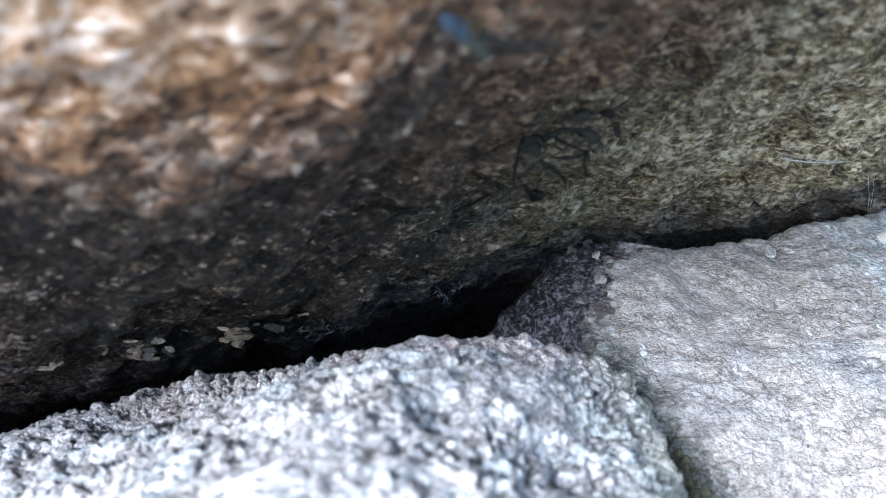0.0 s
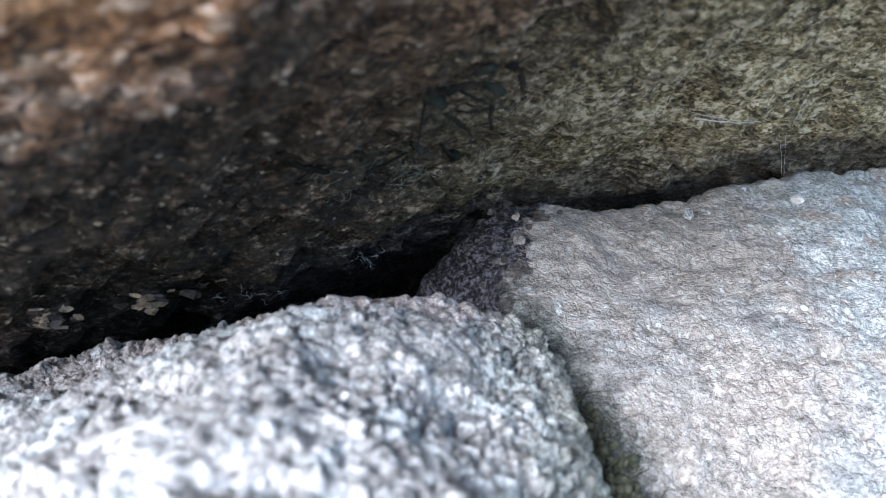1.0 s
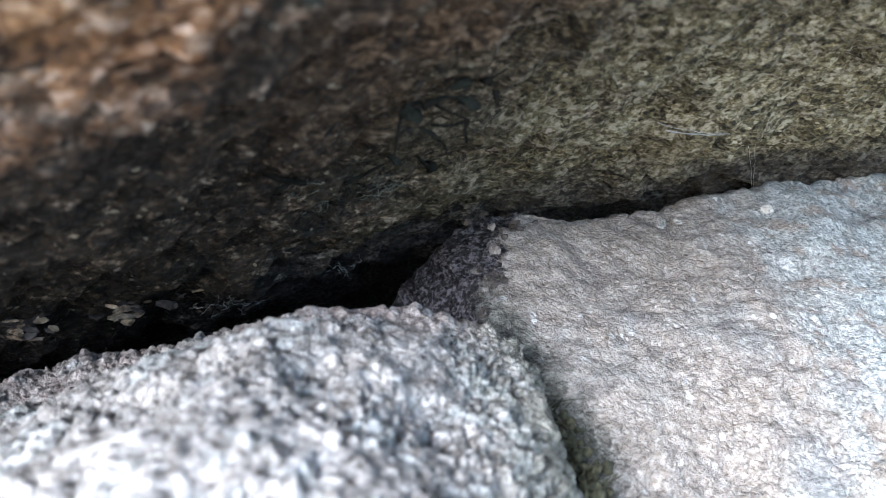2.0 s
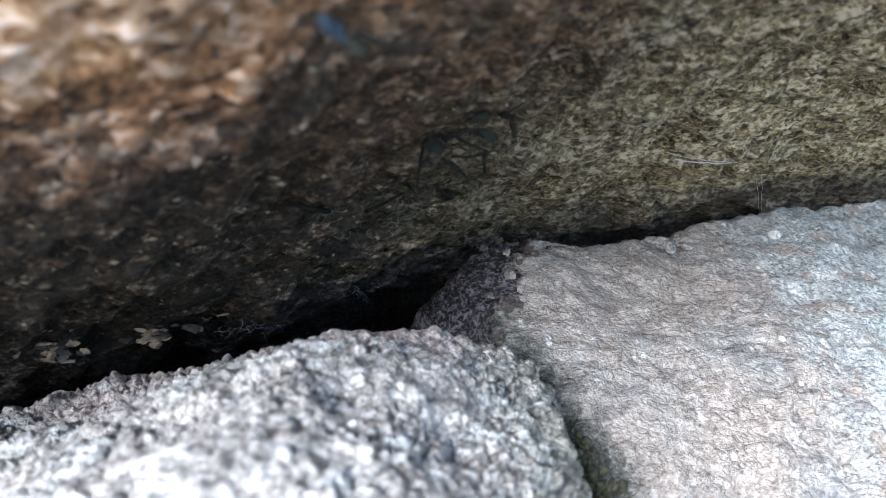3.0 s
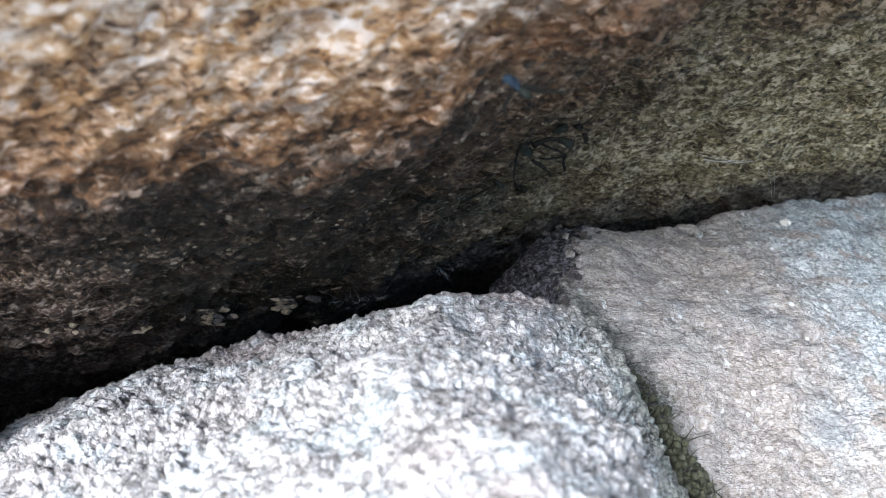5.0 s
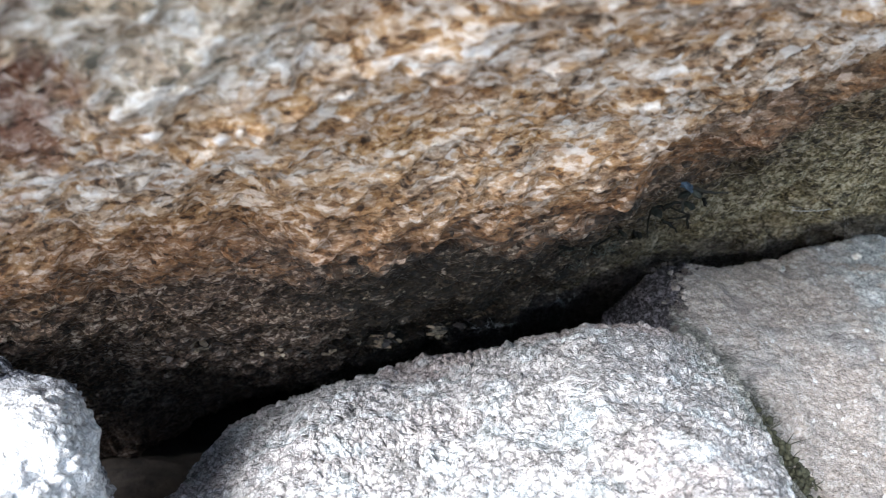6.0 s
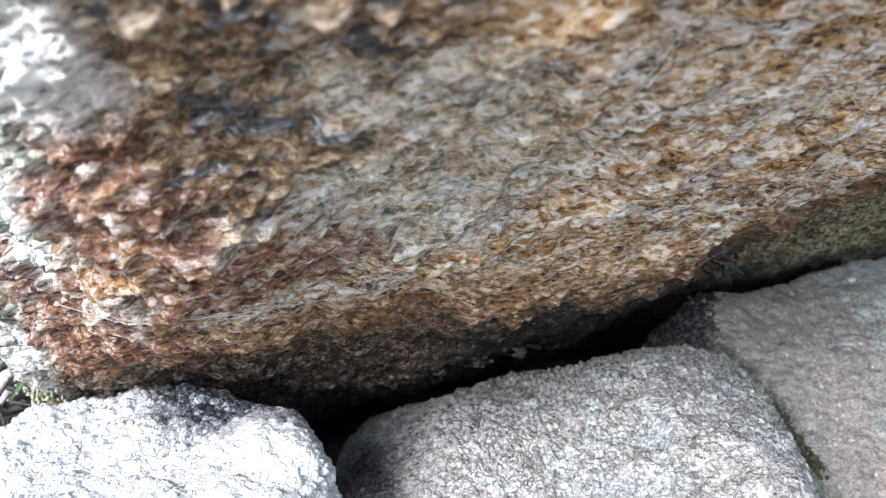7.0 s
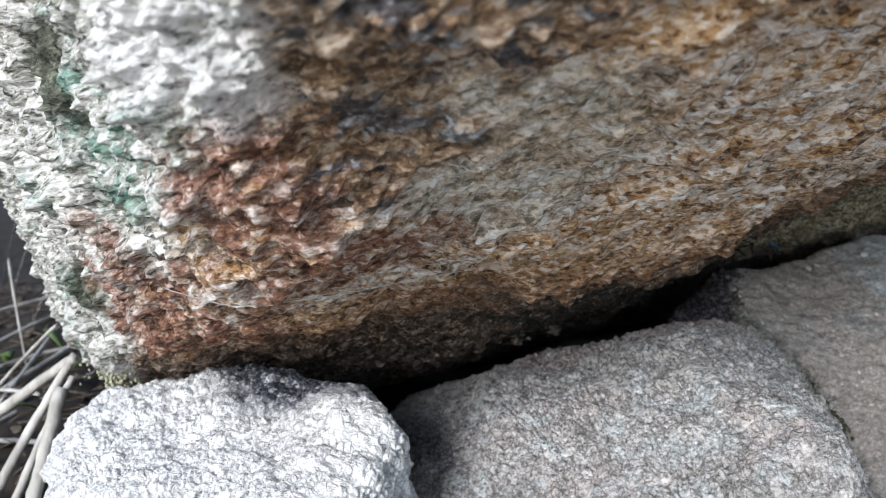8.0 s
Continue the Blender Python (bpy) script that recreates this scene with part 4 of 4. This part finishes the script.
def caught_debris(stems, scraps, hairs, ties, seed, label):
    """Stems (from, to, radius), scraps (place, size, turn, material), fine hairs (x, y, spread, count), and silk ties up to the rock."""
    rng = random.Random(seed)
    ob = tagged(new("plant_debris"), label, "debris")
    ob.matrix_world = Matrix.Translation(stems[0][0])
    for i, (a, b, r) in enumerate(stems):
        bend = [rng.gauss(0, 0.08) * (Vector(b) - Vector(a)).length for k in range(3)]
        part("stem", joined("stem", [tube(arc(a, b, bend, 8, seed + i, r * 0.25), r, 7, i, 0.55, 0.2)], DARK_STEM), ob)
    for i, (at, size, turn, material) in enumerate(scraps):
        v, q = lumpy((0, 0, 0), size, seed + i, 7, 0.6)
        m = Matrix.Translation(at) @ pose(0, 0, 0, 50, turn, 0)
        part("leaf_scrap", joined("leaf_scrap", [([m @ Vector(c) for c in v], q)], material), ob)
    for x, y, spread, count in hairs:
        bits = []
        for i in range(count):
            p = under(x + rng.gauss(0, spread), y + rng.gauss(0, spread * 0.8), rng.uniform(0.001, 0.003))
            d = Vector((rng.gauss(0, 1), rng.gauss(0, 0.8), rng.gauss(0, 0.4))).normalized() * rng.uniform(0.003, 0.008)
            bits.append(tube(arc(p, p + d, (rng.gauss(0, 0.0008), rng.gauss(0, 0.0008), -0.0006), 5), 0.00016, 4, i, 0.5))
        tagged(part("hair_tuft", joined("hair_tuft", bits, PALE_SCRAP), ob, "tuft of fine grey-green plant hairs"), kind="stuff")
    for i, at in enumerate(ties):
        top = under(at[0] + rng.uniform(-0.004, 0.004), at[1] + rng.uniform(0.002, 0.008), -0.001)
        part("thread", joined("thread", [tube(arc(at, top, (0, 0, -0.0004), 6, i), 0.00003, 4, i, 0.9)], DARK_STEM), ob)
    return ob


caught_debris([((0.0272, 0.2045, 0.2368), (0.0399, 0.2050, 0.2398), 0.0011), ((0.0309, 0.2047, 0.2376), (0.0399, 0.2038, 0.2340), 0.0006),
               ((0.0399, 0.2038, 0.2340), (0.0293, 0.2036, 0.2325), 0.0006), ((0.0399, 0.2038, 0.2340), (0.0394, 0.2025, 0.2275), 0.0008),
               ((0.0264, 0.2035, 0.2317), (0.0338, 0.2022, 0.2255), 0.0008), ((0.0219, 0.2046, 0.2368), (0.0193, 0.2019, 0.2236), 0.0006),
               ((0.0476, 0.2053, 0.2413), (0.0484, 0.2045, 0.2376), 0.0011), ((0.0450, 0.2059, 0.2442), (0.0518, 0.2067, 0.2486), 0.0003),
               ((0.0219, 0.2046, 0.2368), (0.0272, 0.2045, 0.2385), 0.0010)],
              [((0.0380, 0.2058, 0.2434), (0.0034, 0.0016, 0.0012), -15, DULL_LEAF), ((0.0450, 0.2059, 0.2442), (0.0016, 0.0015, 0.0012), 0, DARK_STEM),
               ((0.0400, 0.2050, 0.2385), (0.0030, 0.0020, 0.0009), 20, DULL_LEAF), ((0.0245, 0.2045, 0.2350), (0.0028, 0.0026, 0.0009), 40, DULL_LEAF)],
              [], [(0.0380, 0.2058, 0.2434), (0.0450, 0.2059, 0.2442), (0.0219, 0.2046, 0.2368), (0.0338, 0.2022, 0.2255)], 11,
              "black rotten stems and leaf scraps hanging in web under the boulder")
STAR = under(0.0355, 0.274, 0.003)
caught_debris([(STAR, under(0.0485, 0.300, 0.002), 0.0008), (STAR, under(0.0375, 0.306, 0.002), 0.0007), (STAR, under(0.030, 0.262, 0.002), 0.0009),
               (under(-0.021, 0.236, 0.002), under(-0.008, 0.245, 0.002), 0.0012), (under(-0.017, 0.241, 0.002), under(-0.003, 0.247, 0.001), 0.0007),
               (under(0.004, 0.257, 0.002), under(0.021, 0.257, 0.002), 0.0007)],
              [(STAR, (0.0022, 0.0022, 0.0014), 10, DARK_STEM), (under(0.0212, 0.255, 0.003), (0.0026, 0.0014, 0.0008), 35, DULL_LEAF)],
              [(0.018, 0.272, 0.0055, 46), (-0.010, 0.246, 0.006, 30), (0.004, 0.257, 0.006, 22)], [], 12,
              "dark stems and grey-green hairs caught in web under the boulder")
caught_debris([((0.0039, 0.0991, 0.2569), (0.0147, 0.0987, 0.2553), 0.0007), ((0.0007, 0.0987, 0.2546), (-0.0011, 0.0975, 0.2490), 0.0006)],
              [((0.0001, 0.0994, 0.2581), (0.0016, 0.0013, 0.0010), 15, BLUE_SCRAP), ((0.0016, 0.0991, 0.2569), (0.0015, 0.0012, 0.0010), 50, BLUE_SCRAP),
               ((0.0037, 0.0987, 0.2551), (0.0018, 0.0016, 0.0008), 30, DULL_LEAF)],
              [], [(0.0001, 0.0994, 0.2585), (0.0039, 0.0991, 0.2569), (0.0147, 0.0987, 0.2553)], 13,
              "dull blue scrap with dark stems hanging in web under the boulder's rusty lip")


# ---- twigs and litter on the ground beside the boulder ----
def soil_at(x, y):
    return float(ground_height(np.array([[x, y]]))[0])


def stalk(a, b, radius, seed, bow=0.006, taper=0.75, label="weathered pale dry stalk lying on the leaf mould"):
    rng = random.Random(seed)
    path = arc(a, b, (rng.uniform(-bow, bow), rng.uniform(-bow, bow), rng.uniform(0, bow)), 18, seed, radius * 0.10)
    ob = new("dry_stalk", joined("dry_stalk", [tube(path, radius, 12, seed, taper, 0.06)], STRAW))
    return tagged(ob, label, "stalk", "stalks beside the boulder")


LEANING = "weathered grey dry stalk leaning against the boulder"
stalk((-0.575, 0.312, 0.088), (-0.449, 0.262, 0.170), 0.0050, 60, 0.003, label=LEANING)
stalk((-0.520, 0.228, 0.062), (-0.450, 0.266, 0.171), 0.0040, 61, 0.003, label=LEANING)
stalk((-0.474, 0.188, 0.060), (-0.451, 0.238, 0.156), 0.0050, 62, 0.003, 0.95, "broken pale dry stalk leaning against the boulder")
stalk((-0.492, 0.196, 0.060), (-0.447, 0.250, 0.160), 0.0032, 63, 0.003, label=LEANING)
stalk((-0.600, 0.400, 0.088), (-0.472, 0.290, 0.188), 0.0018, 64, 0.004, label=LEANING)
for i, (ax, ay, bx, by, r) in enumerate(((-0.610, 0.440, -0.662, 0.700, 0.0022), (-0.600, 0.300, -0.540, 0.560, 0.0030), (-0.690, 0.520, -0.560, 0.640, 0.0030),
                                         (-0.720, 0.620, -0.640, 0.820, 0.0026), (-0.640, 0.400, -0.600, 0.660, 0.0045), (-0.800, 0.760, -0.700, 0.900, 0.0030),
                                         (-0.560, 0.420, -0.700, 0.500, 0.0020), (-0.520, 0.340, -0.640, 0.360, 0.0024))):
    stalk((ax, ay, soil_at(ax, ay) + r + 0.002), (bx, by, soil_at(bx, by) + r + 0.002), r, 70 + i)


def blade(at, tip, width, seed, material, name, label):
    """A narrow curved leaf with a keel."""
    rng = random.Random(seed)
    path = arc(at, tip, (0, 0, 0.25 * (Vector(tip) - Vector(at)).length), 8, seed)
    side = (Vector(tip) - Vector(at)).cross(Vector((0, 0, 1))).normalized()
    verts, quads = [], []
    for i, p in enumerate(path):
        w = width * math.sin(math.pi * (0.08 + 0.9 * i / 8))
        verts += [p - side * w, p - Vector((0, 0, w * 0.5)), p + side * w, p + Vector((0, 0, 0.0006))]
    for i in range(8):
        for k in range(4):
            m = (k + 1) % 4
            quads.append((i * 4 + k, i * 4 + m, i * 4 + 4 + m, i * 4 + 4 + k))
    return tagged(new(name, joined(name, [(verts, quads)], material)), label, "leaf")


for i, (x, y, dx, dy, w) in enumerate(((-0.560, 0.450, 0.03, 0.03, 0.007), (-0.660, 0.560, 0.02, -0.03, 0.008), (-0.620, 0.610, -0.03, 0.02, 0.006), (-0.545, 0.395, -0.02, -0.03, 0.006))):
    z = soil_at(x, y)
    blade((x, y, z + 0.003), (x + dx, y + dy, z + 0.022), w, i, LEAF, "green_leaf", "small fresh green leaf among the dry litter")
for i, (x, y, dx, dy, dz) in enumerate(((-0.70, 0.70, 0.14, 0.10, 0.12), (-0.78, 0.80, 0.16, 0.05, 0.20), (-0.62, 0.52, -0.08, 0.16, 0.10), (-0.84, 0.90, 0.20, 0.0, 0.26))):
    z = soil_at(x, y)
    blade((x, y, z), (x + dx, y + dy, z + dz), 0.0016, 20 + i, STRAW, "grass_blade", "dry bent grass blade rising from the litter")


def litter():
    rng = random.Random(9)
    bits = []
    for i in range(900):
        x, y = rng.uniform(-1.05, -0.44), rng.uniform(0.15, 1.0)
        z = soil_at(x, y)
        if i % 2:
            a = rng.uniform(0, 3.14)
            d = Vector((math.cos(a), math.sin(a), rng.uniform(-0.1, 0.25))) * rng.uniform(0.012, 0.04)
            p = Vector((x, y, z + rng.uniform(0.001, 0.006)))
            bits.append(tube(arc(p - d, p + d, (rng.gauss(0, 0.003), rng.gauss(0, 0.003), 0.002), 4), rng.uniform(0.0005, 0.0014), 5, i, 0.6))
        else:
            bits.append(plate((x, y, z + 0.003), (rng.uniform(0.004, 0.014), rng.uniform(0.003, 0.008)), 0.0007,
                              (rng.uniform(-35, 35), rng.uniform(-35, 35), rng.uniform(0, 360)), i))
    tagged(new("leaf_litter", joined("leaf_litter", bits, LITTER)), "brown scraps of dry leaves and stems on the earth", "litter", kind="stuff")


litter()
